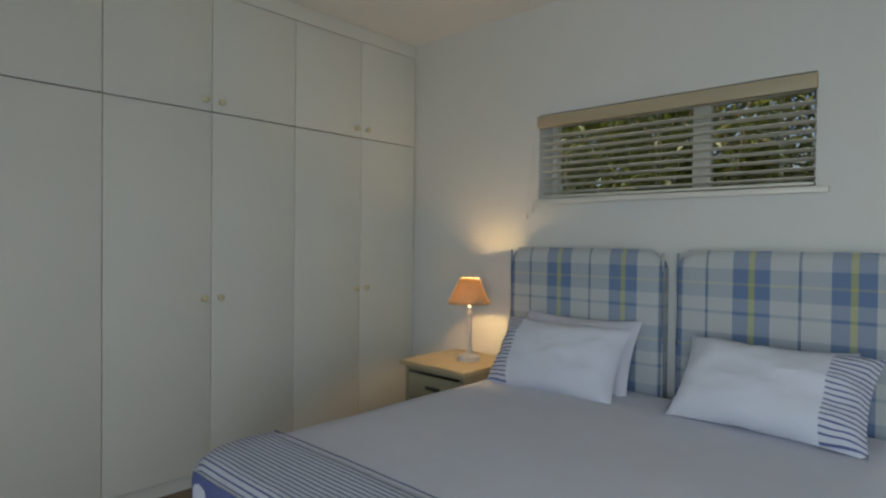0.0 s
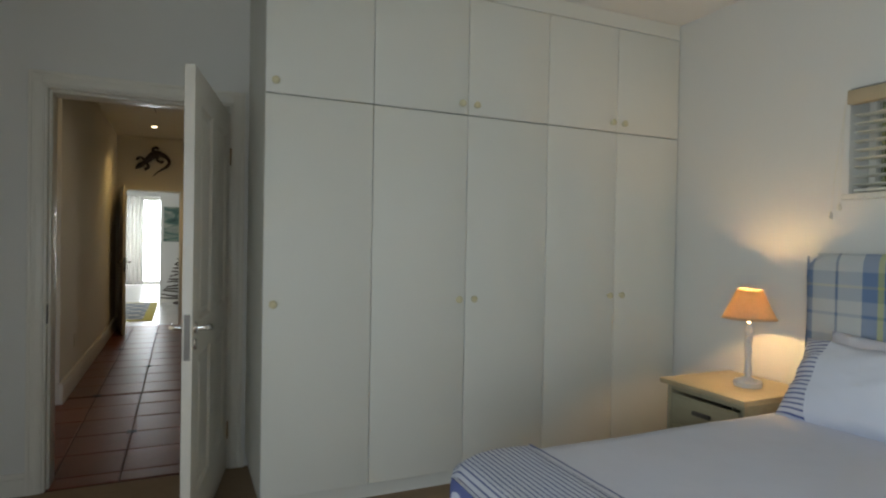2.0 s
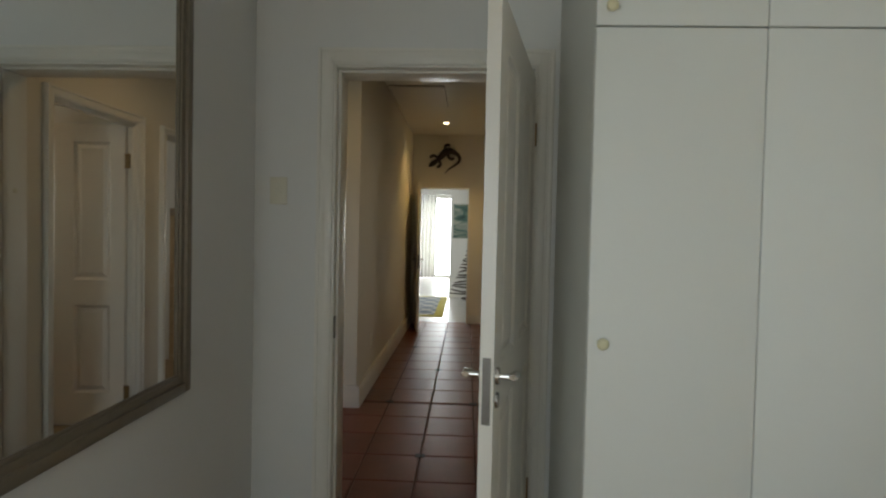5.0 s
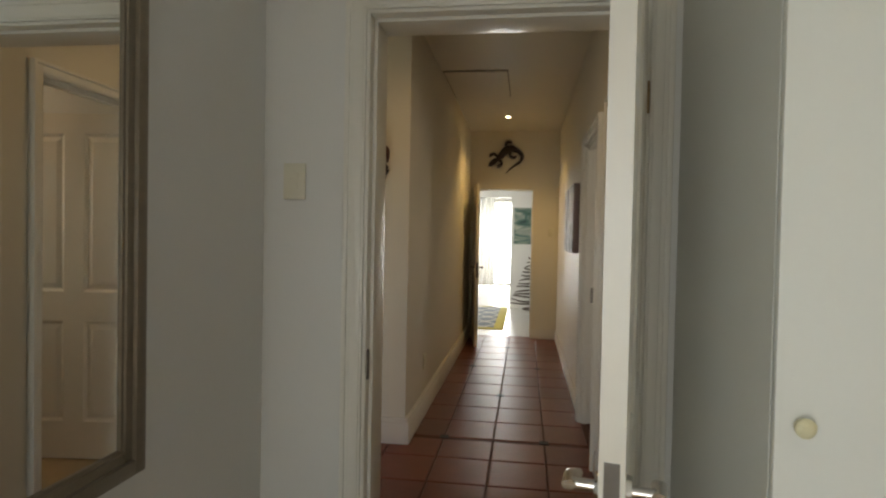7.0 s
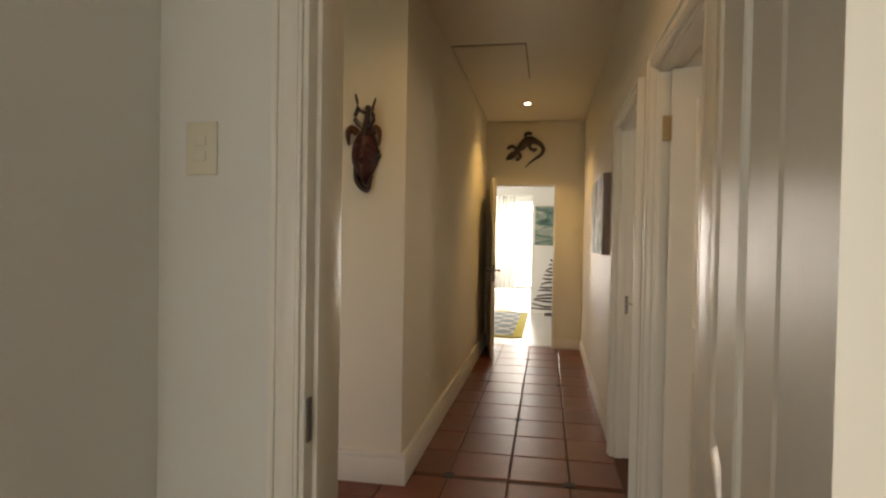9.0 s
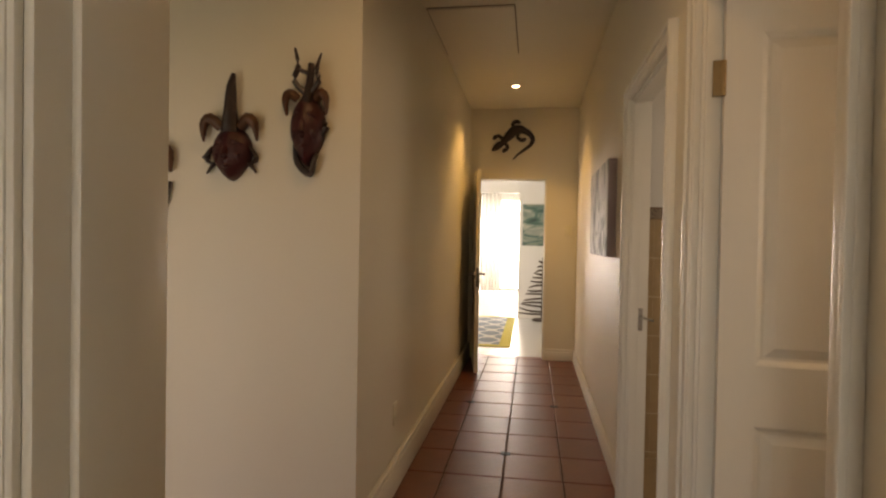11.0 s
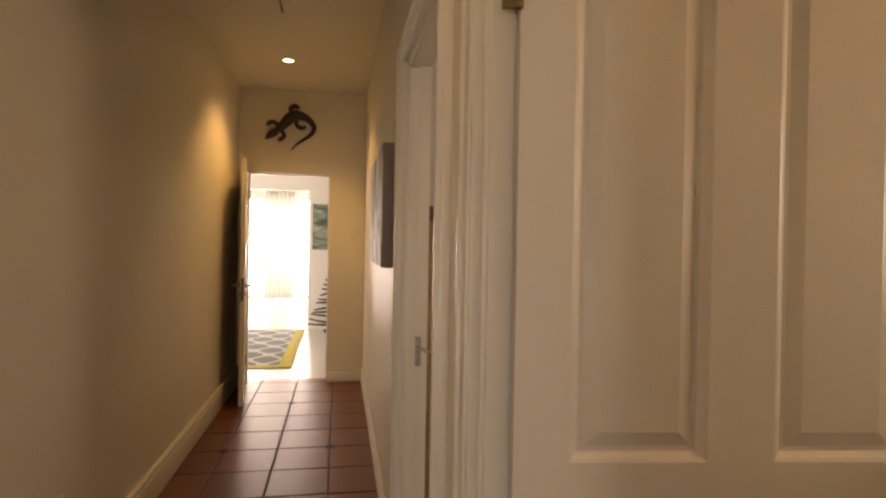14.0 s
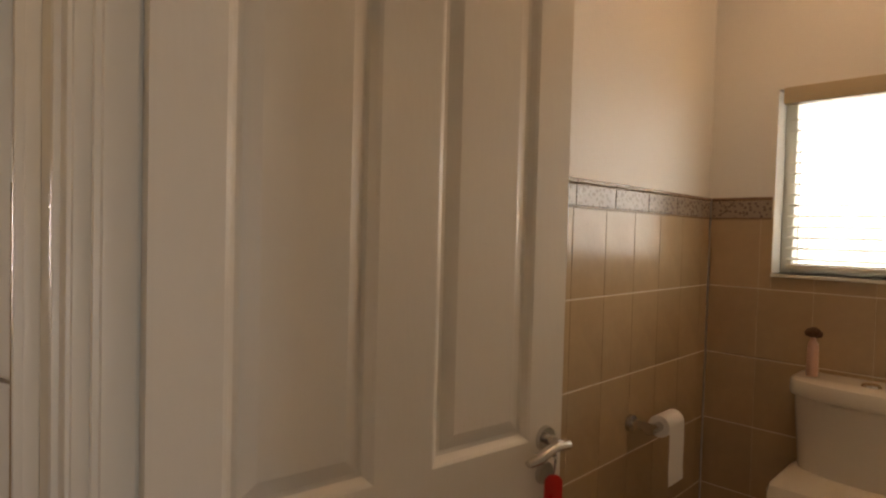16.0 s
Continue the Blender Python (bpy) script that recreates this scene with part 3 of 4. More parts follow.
def rounded_panel(bm, w, h, r, prof, n=8):
    """Upright slab, x -w/2..w/2, z 0..h, upper corners rounded; prof: (inset, y) rings from back to front."""
    rings = []
    for inset, y in prof:
        ww, hh, rr = w / 2 - inset, h - inset, max(r - inset, 0.01)
        pts = [(-ww, 0)] + [(-ww + rr - rr * math.cos(a), hh - rr + rr * math.sin(a)) for a in [math.pi / 2 * k / n for k in range(n + 1)]]
        pts += [(-x, z) for x, z in reversed(pts)]
        rings.append([bm.verts.new((x, y, z)) for x, z in pts])
    for a, b in zip(rings, rings[1:]):
        m = len(a)
        for k in range(m):
            bm.faces.new((a[k], a[(k + 1) % m], b[(k + 1) % m], b[k]))
    bm.faces.new(rings[0]), bm.faces.new(rings[-1])


def headboard(x0, x1):
    w = x1 - x0
    root = thing("headboard", ((x0 + x1) / 2, 3.345, 0.0), "blue, white and yellow plaid upholstered headboard behind the bed", "headboard", "headboards")
    bm = bmesh.new()
    rounded_panel(bm, w, 1.315, 0.11, [(0.012, 0.0), (0, -0.012), (0, -0.075), (0.008, -0.092), (0.03, -0.104), (0.07, -0.108)])
    mesh("cushion", bm, PLAID, root, True)
    bm = bmesh.new()
    pts = [(-w / 2, -0.08, 0.0), (-w / 2, -0.08, 1.205)]
    pts += [(-w / 2 + 0.11 - 0.11 * math.cos(a), -0.08, 1.205 + 0.11 * math.sin(a)) for a in [math.pi / 2 * k / 6 for k in range(1, 7)]]
    pts += [(-x, y, z) for x, y, z in reversed(pts)]
    tube(bm, pts, [0.006] * len(pts), 6)
    mesh("piping", bm, PLAID, root, True)
    return root


headboard(-2.272, -1.335)
headboard(-1.262, -0.345)


def soft_block(name, x0, x1, y0, y1, z0, z1, r, mat, parent, nx=40, ny=44, lump=0.004, round_foot=0.24):
    """Draped cloth over a mattress: flat top, rolled edges, sides falling to z0."""
    bm, grid = bmesh.new(), []
    def fold(u, a, b):
        span, drop = b - a, z1 - z0
        s = u * (span + 2 * drop) - drop
        if s < 0:
            return a, -s
        if s > span:
            return b, s - span
        return a + s, 0.0
    for j in range(ny + 1):
        row = []
        for i in range(nx + 1):
            x, dx = fold(i / nx, x0, x1)
            y, dy = fold(j / ny, y0, y1)
            z = z1 - max(dx, dy)
            ex, ey = min(x - x0, x1 - x), min(y - y0, y1 - y)
            e = min(ex, ey)
            if dx == 0 and dy == 0 and e < r:
                z -= r - math.sqrt(max(r * r - (r - e) ** 2, 0))
            k = lump * noise.noise((x * 3, y * 3, 1.7)) + 0.5 * lump * noise.noise((x * 9, y * 9, 4.1))
            side = max(dx, dy)
            wave = 0.012 * math.sin(22 * (x + y)) * min(side / 0.3, 1)
            row.append(bm.verts.new((x + (wave if dy == 0 and dx else 0), y + (wave if dy else 0), max(z + k, z0))))
        grid.append(row)
    for j in range(ny):
        for i in range(nx):
            bm.faces.new((grid[j][i], grid[j][i + 1], grid[j + 1][i + 1], grid[j + 1][i]))
    cx, hw = (x0 + x1) / 2, (x1 - x0) / 2
    for v in bm.verts:
        dy = min(max((y0 + round_foot - v.co.y) / round_foot, 0), 1)
        v.co.x = cx + (v.co.x - cx) * (hw - round_foot * (1 - math.sqrt(1 - min(dy, 0.97) ** 2))) / hw
    bmesh.ops.remove_doubles(bm, verts=bm.verts, dist=0.0005)
    return mesh(name, bm, mat, parent, True)


def bed():
    root = thing("bed", (0, 0, 0), "made double bed with white cover against plaid headboards", "bed")
    boxes("base", [(-2.05, -0.42, 1.30, 3.20, 0.10, 0.34)], LINEN, root, 0.02)
    for x in (-1.97, -0.5):
        for y in (1.4, 3.1):
            boxes("leg", [(x - 0.03, x + 0.03, y - 0.03, y + 0.03, 0.0, 0.10)], DARKWOOD, root, 0.004)
    soft_block("cover", -2.165, -0.34, 1.20, 3.225, 0.16, 0.605, 0.06, LINEN, root, lump=0.006)
    return root


bed()
throw = soft_block("throw", -2.178, -0.327, 1.185, 1.585, 0.10, 0.617, 0.07, THROW, None, 60, 40, 0.005)
bmv = bmesh.new()
bmv.from_mesh(throw.data)
bmesh.ops.delete(bmv, geom=[f for f in bmv.faces if f.calc_center_median().y > 1.58], context="FACES")
bmv.to_mesh(throw.data)
bmv.free()
sol = throw.modifiers.new("thickness", "SOLIDIFY")
sol.thickness, sol.offset = 0.006, 1
tagged(throw, "white throw with fine blue stripes over the bed's foot", "throw")


def pillow(place, w, h, t, lean, turn, mat, label):
    """A stuffed cushion: thick in the middle, pinched at the seams, corners drawn to points; x across, y up its face."""
    bm, n, m = bmesh.new(), 30, 20
    sheets = []
    for s in (1, -1):
        grid = []
        for j in range(m + 1):
            row = []
            for i in range(n + 1):
                u, v = 2 * i / n - 1, 2 * j / m - 1
                fu, fv = 1 - abs(u) ** 3.2, 1 - abs(v) ** 3.2
                x = u * w / 2 * (1 - 0.07 * (1 - v * v))
                y = v * h / 2 * (1 - 0.10 * (1 - u * u))
                puff = t / 2 * (fu * fv) ** 0.55
                crease = 0.020 * noise.noise((u * 2.6 + place[0] * 5, v * 2.3, s)) + 0.011 * noise.noise((u * 6, v * 6 + place[0], s * 2))
                row.append(bm.verts.new((x, y, s * (puff + crease * min(1, puff / 0.03)))))
            grid.append(row)
        sheets.append(grid)
        for j in range(m):
            for i in range(n):
                bm.faces.new((grid[j][i], grid[j][i + 1], grid[j + 1][i + 1], grid[j + 1][i]))
    bmesh.ops.remove_doubles(bm, verts=bm.verts, dist=0.0008)
    ob = mesh("pillow", bm, mat, None, True)
    ob.matrix_basis = pose(*place, lean, 0, turn)
    return tagged(ob, label, "pillow", "pillows on the bed")


pillow((-1.76, 3.12, 0.755), 0.70, 0.44, 0.15, 66, 0, LINEN, "plain white pillow leaning on the headboard")
pillow((-0.84, 3.13, 0.725), 0.66, 0.42, 0.15, 64, 0, LINEN, "plain white pillow leaning on the headboard")
pillow((-1.77, 2.965, 0.755), 0.72, 0.42, 0.22, 54, 3, PILLOW_L, "white pillow with a blue striped end on the bed")
pillow((-0.785, 2.975, 0.765), 0.73, 0.41, 0.22, 50, -4, PILLOW_R, "white pillow with a blue striped end on the bed")


def nightstand():
    root = thing("nightstand", (-2.515, 3.075, 0), "limed wooden bedside table with a drawer and cut grip", "nightstand")
    boxes("top", [(-0.265, 0.265, -0.27, 0.262, 0.595, 0.622)], WOODTOP, root, 0.005)
    boxes("body", [(-0.24, -0.215, -0.235, 0.25, 0.0, 0.595), (0.215, 0.24, -0.235, 0.25, 0.0, 0.595), (-0.215, 0.215, 0.235, 0.25, 0.05, 0.595),
                   (-0.215, 0.215, -0.235, 0.235, 0.05, 0.07), (-0.215, 0.215, -0.232, -0.21, 0.565, 0.595), (-0.215, 0.215, -0.232, 0.235, 0.37, 0.385)], WOODGREEN, root, 0.003)
    drawer = boxes("drawer", [(-0.21, 0.21, -0.238, -0.22, 0.39, 0.548), (-0.18, 0.18, -0.243, -0.237, 0.41, 0.53)], WOODGREEN, root, 0.003)
    boxes("handle", [(-0.055, 0.055, -0.258, -0.242, 0.47, 0.492)], LOCKPLATE, drawer, 0.004)
    boxes("cupboard_door", [(-0.21, 0.21, -0.238, -0.22, 0.075, 0.365)], WOODGREEN, root, 0.003)
    return root


nightstand()


def table_lamp():
    root = thing("table_lamp", (-2.46, 3.09, 0.640), "lit bedside lamp with tan cone shade on turned white stem", "lamp")
    turned("base", [(0.001, -0.017), (0.066, -0.017), (0.068, 0.008), (0.062, 0.016), (0.035, 0.024), (0.020, 0.032), (0.001, 0.033)], LAMPWHITE, root)
    turned("stem", [(0.018, 0.03), (0.013, 0.045), (0.019, 0.06), (0.014, 0.075), (0.013, 0.12), (0.017, 0.165), (0.013, 0.20), (0.018, 0.215), (0.018, 0.235),
                    (0.012, 0.245), (0.020, 0.26), (0.020, 0.275), (0.012, 0.285), (0.012, 0.31)], LAMPWHITE, root)
    shade = turned("shade", [(0.128, 0.335), (0.122, 0.347), (0.060, 0.480)], SHADE, root, 40, closed=False)
    so = shade.modifiers.new("thickness", "SOLIDIFY")
    so.thickness = 0.002
    bm = bmesh.new()
    ring = [(0.061 * math.cos(a), 0.061 * math.sin(a), 0.481) for a in [2 * math.pi * k / 24 for k in range(25)]]
    tube(bm, ring, [0.003] * 25, 6)
    mesh("rim", bm, SHADE, root, True)
    bm = bmesh.new()
    ring = [(0.129 * math.cos(a), 0.129 * math.sin(a), 0.334) for a in [2 * math.pi * k / 32 for k in range(33)]]
    tube(bm, ring, [0.003] * 33, 6)
    mesh("rim", bm, SHADE, root, True)
    turned("bulb", [(0.008, 0.31), (0.010, 0.325), (0.020, 0.34), (0.021, 0.352), (0.012, 0.362), (0.002, 0.364)], BULB, root, 16)
    return root


table_lamp()


def mirror():
    root = thing("wall_mirror", (0, 0, 0), "large wall mirror in a stepped grey gilt frame", "mirror")
    x0, x1, z0, z1 = -3.29, -1.95, 0.812, 2.27
    bm = bmesh.new()
    for lo, hi, d in ((0.0, 0.062, 0.022), (0.006, 0.04, 0.032), (0.052, 0.07, 0.016)):
        for a, b, c, e in ((x0 + lo, x0 + hi, z0 + lo, z1 - lo), (x1 - hi, x1 - lo, z0 + lo, z1 - lo), (x0 + hi, x1 - hi, z0 + lo, z0 + hi), (x0 + hi, x1 - hi, z1 - hi, z1 - lo)):
            box(bm, a, b, -0.598, -0.598 + d, c, e, 0.003)
    mesh("frame", bm, FRAMEWOOD, root, True)
    boxes("glass", [(x0 + 0.06, x1 - 0.06, -0.597, -0.588, z0 + 0.06, z1 - 0.06)], MIRROR, root)


mirror()


def switch_plate(name, face, axis, out, a, z, w, h, label, rockers=2):
    root = thing(name, (0, 0, 0), label, "switch")
    def plate(nm, a0, a1, z0, z1, d0, d1, bev):
        f0, f1 = sorted((face + out * d0, face + out * d1))
        return boxes(nm, [(f0, f1, a0, a1, z0, z1) if axis == "x" else (a0, a1, f0, f1, z0, z1)], PLASTIC, root, bev)
    plate("plate", a - w / 2, a + w / 2, z - h / 2, z + h / 2, 0.0005, 0.009, 0.003)
    for k in range(rockers):
        zc = z + (k - (rockers - 1) / 2) * 0.035
        plate("rocker", a - 0.014, a + 0.014, zc - 0.012, zc + 0.012, 0.009, 0.013, 0.002)


switch_plate("light_switch", BW, "x", 1, -0.489, 1.545, 0.078, 0.122, "cream plastic double light switch by the door")
switch_plate("light_switch", 0.653, "y", -1, -4.075, 1.53, 0.075, 0.115, "cream plastic light switch on the door reveal", 1)
switch_plate("light_switch", -10.10, "x", 1, 0.635, 1.455, 0.075, 0.115, "cream plastic light switch on the hall end wall", 1)
switch_plate("wall_socket", -0.468, "y", 1, -6.50, 0.40, 0.075, 0.115, "cream plastic socket plate low on the wall", 1)


def window_unit(name, x0, x1, z0, z1, y, mullions, mat):
    """White casement with panes; the panes let daylight through."""
    root = structure(new(name))
    bm, f = bmesh.new(), 0.035
    for a, b, c, d in ((x0, x0 + f, z0, z1), (x1 - f, x1, z0, z1), (x0 + f, x1 - f, z0, z0 + f), (x0 + f, x1 - f, z1 - f, z1)):
        box(bm, a, b, y, y + 0.05, c, d, 0.003)
    for m in mullions:
        box(bm, m - 0.045, m + 0.045, y + 0.001, y + 0.049, z0 + f, z1 - f, 0.003)
    mesh("frame", bm, ENAMEL, root, True)
    cuts = [x0 + f, *[v for m in mullions for v in (m - 0.045, m + 0.045)], x1 - f]
    for a, b in zip(cuts[::2], cuts[1::2]):
        pane = boxes("pane", [(a, b, y + 0.022, y + 0.026, z0 + f, z1 - f)], GLASS, root)
        pane.visible_shadow = False
    return root


def blind(name, x0, x1, z0, z1, y, pitch, tilt, label, pelmet=0.07):
    root = thing(name, (0, y, 0), label, "blind")
    boxes("pelmet", [(x0 - 0.005, x1 + 0.005, -0.03, 0.012, z1 - pelmet, z1)], PELMET, root, 0.004)
    n = int((z1 - pelmet - z0 - 0.03) / pitch)
    bm = bmesh.new()
    box(bm, x0 + 0.008, x1 - 0.008, -0.024, 0.024, -0.0016, 0.0016)
    bmesh.ops.rotate(bm, verts=bm.verts, cent=(0, 0, 0), matrix=Matrix.Rotation(radians(tilt), 3, "X"))
    first = mesh("slat", bm, SLAT, root)
    first.location = (0, 0.03, z0 + 0.035)
    for k in range(1, n):
        o = new("slat", first.data)
        o.parent, o.location = root, (0, 0.03, z0 + 0.035 + k * pitch)
    boxes("bottom_rail", [(x0 + 0.008, x1 - 0.008, 0.012, 0.048, z0 + 0.002, z0 + 0.016)], SLAT, root, 0.002)
    for fx in (0.1, 0.5, 0.9):
        x = x0 + fx * (x1 - x0)
        for yy in (0.005, 0.055):
            bm = bmesh.new()
            tube(bm, [(x, yy, z0 + 0.01), (x, yy, z1 - pelmet)], [0.001, 0.001], 4)
            mesh("ladder_cord", bm, SLAT, root)
    return root


window_unit("window_1", -2.14, -0.70, 1.61, 2.10, 3.50, (-1.24,), ENAMEL)
blind("venetian_blind", -2.14, -0.70, 1.615, 2.105, 3.36, 0.042, -9, "cream venetian blind with tan pelmet, slats open", 0.068)
structure(boxes("sill_bedroom", [(-2.15, -0.645, 3.31, 3.349, 1.578, 1.606)], ENAMEL, None, 0.004), "white window sill")
cord = bmesh.new()
tube(cord, [(-2.15, 3.33, 2.05), (-2.19, 3.335, 1.75), (-2.215, 3.338, 1.52)], [0.0015] * 3, 5)
tube(cord, [(-2.15, 3.33, 2.05), (-2.165, 3.335, 1.8), (-2.175, 3.338, 1.56)], [0.0015] * 3, 5)
tube(cord, [(-2.215, 3.338, 1.525), (-2.216, 3.338, 1.51), (-2.216, 3.338, 1.49)], [0.003, 0.009, 0.011], 10)
tube(cord, [(-2.175, 3.338, 1.565), (-2.175, 3.338, 1.55), (-2.175, 3.338, 1.53)], [0.003, 0.009, 0.011], 10)
tagged(mesh("blind_cord", cord, SLAT, None, True), "thin cream pull cords with small acorn ends", "cord")


def glazed_doors():
    root = structure(new("window_garden_doors"))
    bm = bmesh.new()
    for x in (-0.95, 0.22, 1.39):
        box(bm, x, x + 0.06, -0.74, -0.69, 0, 2.15)
    for a, b in ((-0.89, 0.22), (0.28, 1.39)):
        box(bm, a, b, -0.739, -0.691, 0, 0.08), box(bm, a, b, -0.739, -0.691, 2.07, 2.15)
    mesh("frame", bm, ENAMEL, root)


glazed_doors()


def bush(seed, x0, x1, y0, y1, z0, z1, leaves, label):
    """Tangled shrub: bent bare stems and many single leaves."""
    rnd = random.Random(seed)
    root = thing("shrub", ((x0 + x1) / 2, (y0 + y1) / 2, -0.11), label, "shrub")
    ox, oy, oz = root.location
    bm = bmesh.new()
    for k in range(26):
        x, y = rnd.uniform(x0, x1), rnd.uniform(y0, y1)
        p, d, pts = Vector((x - ox, y - oy, 0)), Vector((rnd.uniform(-0.35, 0.35), rnd.uniform(-0.1, 0.1), 1)), []
        r0 = rnd.uniform(0.012, 0.03)
        for q in range(8):
            pts.append(p.copy())
            p += d.normalized() * (z1 - oz) / 7
            d += Vector((rnd.uniform(-0.5, 0.5), rnd.uniform(-0.15, 0.15), rnd.uniform(-0.1, 0.2)))
        tube(bm, pts, [r0 * (1 - 0.1 * q) for q in range(8)], 6)
        for q in (3, 4, 5, 6):
            e = pts[q] + Vector((rnd.uniform(-0.7, 0.7), rnd.uniform(-0.2, 0.2), rnd.uniform(-0.1, 0.6)))
            tube(bm, [pts[q], (pts[q] + e) / 2 + Vector((0, 0, 0.05)), e], [0.010, 0.008, 0.004], 5)
    mesh("stem", bm, BARK, root, True)
    verts, faces = [], []
    centres = [(rnd.uniform(x0, x1), rnd.uniform(y0, y1), rnd.uniform(z0, z1)) for _ in range(160)]
    for k in range(leaves):
        cx, cy, cz = centres[k % 160]
        c = Vector((rnd.gauss(cx, 0.17) - ox, rnd.gauss(cy, 0.14) - oy, rnd.gauss(cz, 0.17) - oz))
        rot = Euler((rnd.uniform(-1, 1), rnd.uniform(-1, 1), rnd.uniform(0, 6.3))).to_matrix()
        l = rnd.uniform(0.045, 0.10)
        w = l * 0.34
        i = len(verts)
        verts += [tuple(c + rot @ Vector(v)) for v in ((-l, 0, 0), (-l * 0.2, w, 0.008), (l, 0, -0.01), (-l * 0.2, -w, 0.008))]
        faces += [(i, i + 1, i + 2), (i, i + 2, i + 3)]
    me = bpy.data.meshes.new("foliage")
    me.from_pydata(verts, [], faces)
    me.materials.append(LEAF)
    ob = new("foliage", me)
    ob.parent = root
    tagged(ob, kind="stuff")
    return root


bush(3, -4.6, 2.0, 5.7, 6.4, 0.4, 3.3, 20000, "dense green shrub with bare twisting stems outside the window")
bush(8, -5.6, 3.0, 7.2, 8.2, 0.2, 5.2, 36000, "tall dark green hedge outside the bedroom window")
# Made-up sunlit wall that whitens what shows through the toilet blind.
structure(boxes("backdrop_wall_toilet", [(-9, -4.35, 5.3, 5.5, -0.11, 3.4)], BACKDROPWALL), "added pale wall, a bright backdrop for the toilet window")

# ---------------------------------------------------------------- hall and lobby things
def downlight(x, y, z):
    root = thing("downlight", (x, y, z), "lit round recessed ceiling downlight", "downlight", "ceiling downlights")
    bm = bmesh.new()
    ring = [(0.042 * math.cos(a), 0.042 * math.sin(a), -0.003) for a in [2 * math.pi * k / 28 for k in range(29)]]
    tube(bm, ring, [0.006] * 29, 6)
    mesh("rim", bm, ENAMEL, root, True)
    turned("lens", [(0.001, -0.002), (0.037, -0.002), (0.038, -0.001)], SPOTGLOW, root, 24, closed=False)
    return root


downlight(-9.12, 0.06, CH)
# The next two fittings are unseen, added to go with the fills.
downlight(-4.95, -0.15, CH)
downlight(-4.6, 2.15, CB)


def face_shell(bm, w, h, d, taper=0.35):
    """Domed oval carving on the wall: x out of the wall, y across, z up; the chin narrower than the brow, a ridge down the middle."""
    n, m, rings = 24, 7, []
    for j in range(m):
        f = j / m
        ring = []
        for k in range(n):
            a = 2 * math.pi * k / n
            y, z = math.cos(a) * w / 2 * math.cos(f * 1.5708), math.sin(a) * h / 2 * math.cos(f * 1.5708)
            y *= 1 - taper * max(0, -z / (h / 2)) ** 1.5
            x = d * math.sin(f * 1.5708) + 0.010 * math.exp(-(y / 0.018) ** 2) * (1 if f > 0.2 else 0)
            ring.append(bm.verts.new((x, y, z)))
        rings.append(ring)
    for a, b in zip(rings, rings[1:]):
        for k in range(n):
            bm.faces.new((a[k], a[(k + 1) % n], b[(k + 1) % n], b[k]))
    bm.faces.new(rings[-1]), bm.faces.new(rings[0])
    for s in (-1, 1):
        tube(bm, [(d * 0.80, s * w * 0.08, h * 0.16), (d * 0.84, s * w * 0.20, h * 0.20), (d * 0.55, s * w * 0.36, h * 0.13)], [0.006, 0.011, 0.005], 7)
        tube(bm, [(d * 0.78, s * w * 0.10, h * 0.02), (d * 0.74, s * w * 0.24, -h * 0.06), (d * 0.62, s * w * 0.26, -h * 0.18)], [0.006, 0.016, 0.006], 7)
    tube(bm, [(d * 0.98, 0, h * 0.12), (d * 1.2, 0, -h * 0.05), (d * 1.0, 0, -h * 0.12)], [0.008, 0.017, 0.010], 8)
    tube(bm, [(d * 0.72, -w * 0.14, -h * 0.25), (d * 0.92, 0, -h * 0.24), (d * 0.72, w * 0.14, -h * 0.25)], [0.005, 0.013, 0.005], 7)


MX = -5.813
carve_a = thing("carved_mask", (MX, -1.47, 1.55), "red brown carved wooden wall mask with tall crest", "mask", "carved masks on the wall")
b = bmesh.new(); face_shell(b, 0.22, 0.27, 0.075); mesh("face", b, MASKRED, carve_a, True)
b = bmesh.new(); tube(b, [(0.03, 0, 0.12), (0.05, -0.01, 0.20), (0.055, -0.015, 0.32), (0.05, -0.02, 0.415)], [0.034, 0.024, 0.026, 0.016], 12)
mesh("crest", b, MASKHORN, carve_a, True)
for s in (-1, 1):
    b = bmesh.new(); tube(b, [(0.02, s * 0.05, 0.13), (0.04, s * 0.11, 0.165), (0.04, s * 0.155, 0.14), (0.03, s * 0.16, 0.06)], [0.03, 0.033, 0.024, 0.006], 10)
    mesh("horn", b, MASKHORN, carve_a, True)
    b = bmesh.new(); tube(b, [(0.015, s * 0.15, 0.02), (0.02, s * 0.125, -0.07), (0.015, s * 0.075, -0.13)], [0.014, 0.024, 0.012], 8, 0.6)
    mesh("ear", b, MASKDARK, carve_a, True)
b = bmesh.new(); tube(b, [(0.02, 0, -0.115), (0.02, 0, -0.15)], [0.045, 0.055], 14); mesh("chin", b, MASKDARK, carve_a, True)

carve_b = thing("carved_mask", (MX, -1.035, 1.69), "dark red carved wooden wall mask with blade crest", "mask", "carved masks on the wall")
b = bmesh.new(); face_shell(b, 0.185, 0.235, 0.07, 0.45); mesh("face", b, MASKRED, carve_b, True)
b = bmesh.new(); tube(b, [(0.03, 0, 0.09), (0.04, 0.005, 0.18), (0.045, 0.012, 0.28), (0.04, 0.018, 0.335)], [0.040, 0.028, 0.024, 0.010], 8, 0.8)
mesh("crest", b, MASKDARK, carve_b, True)
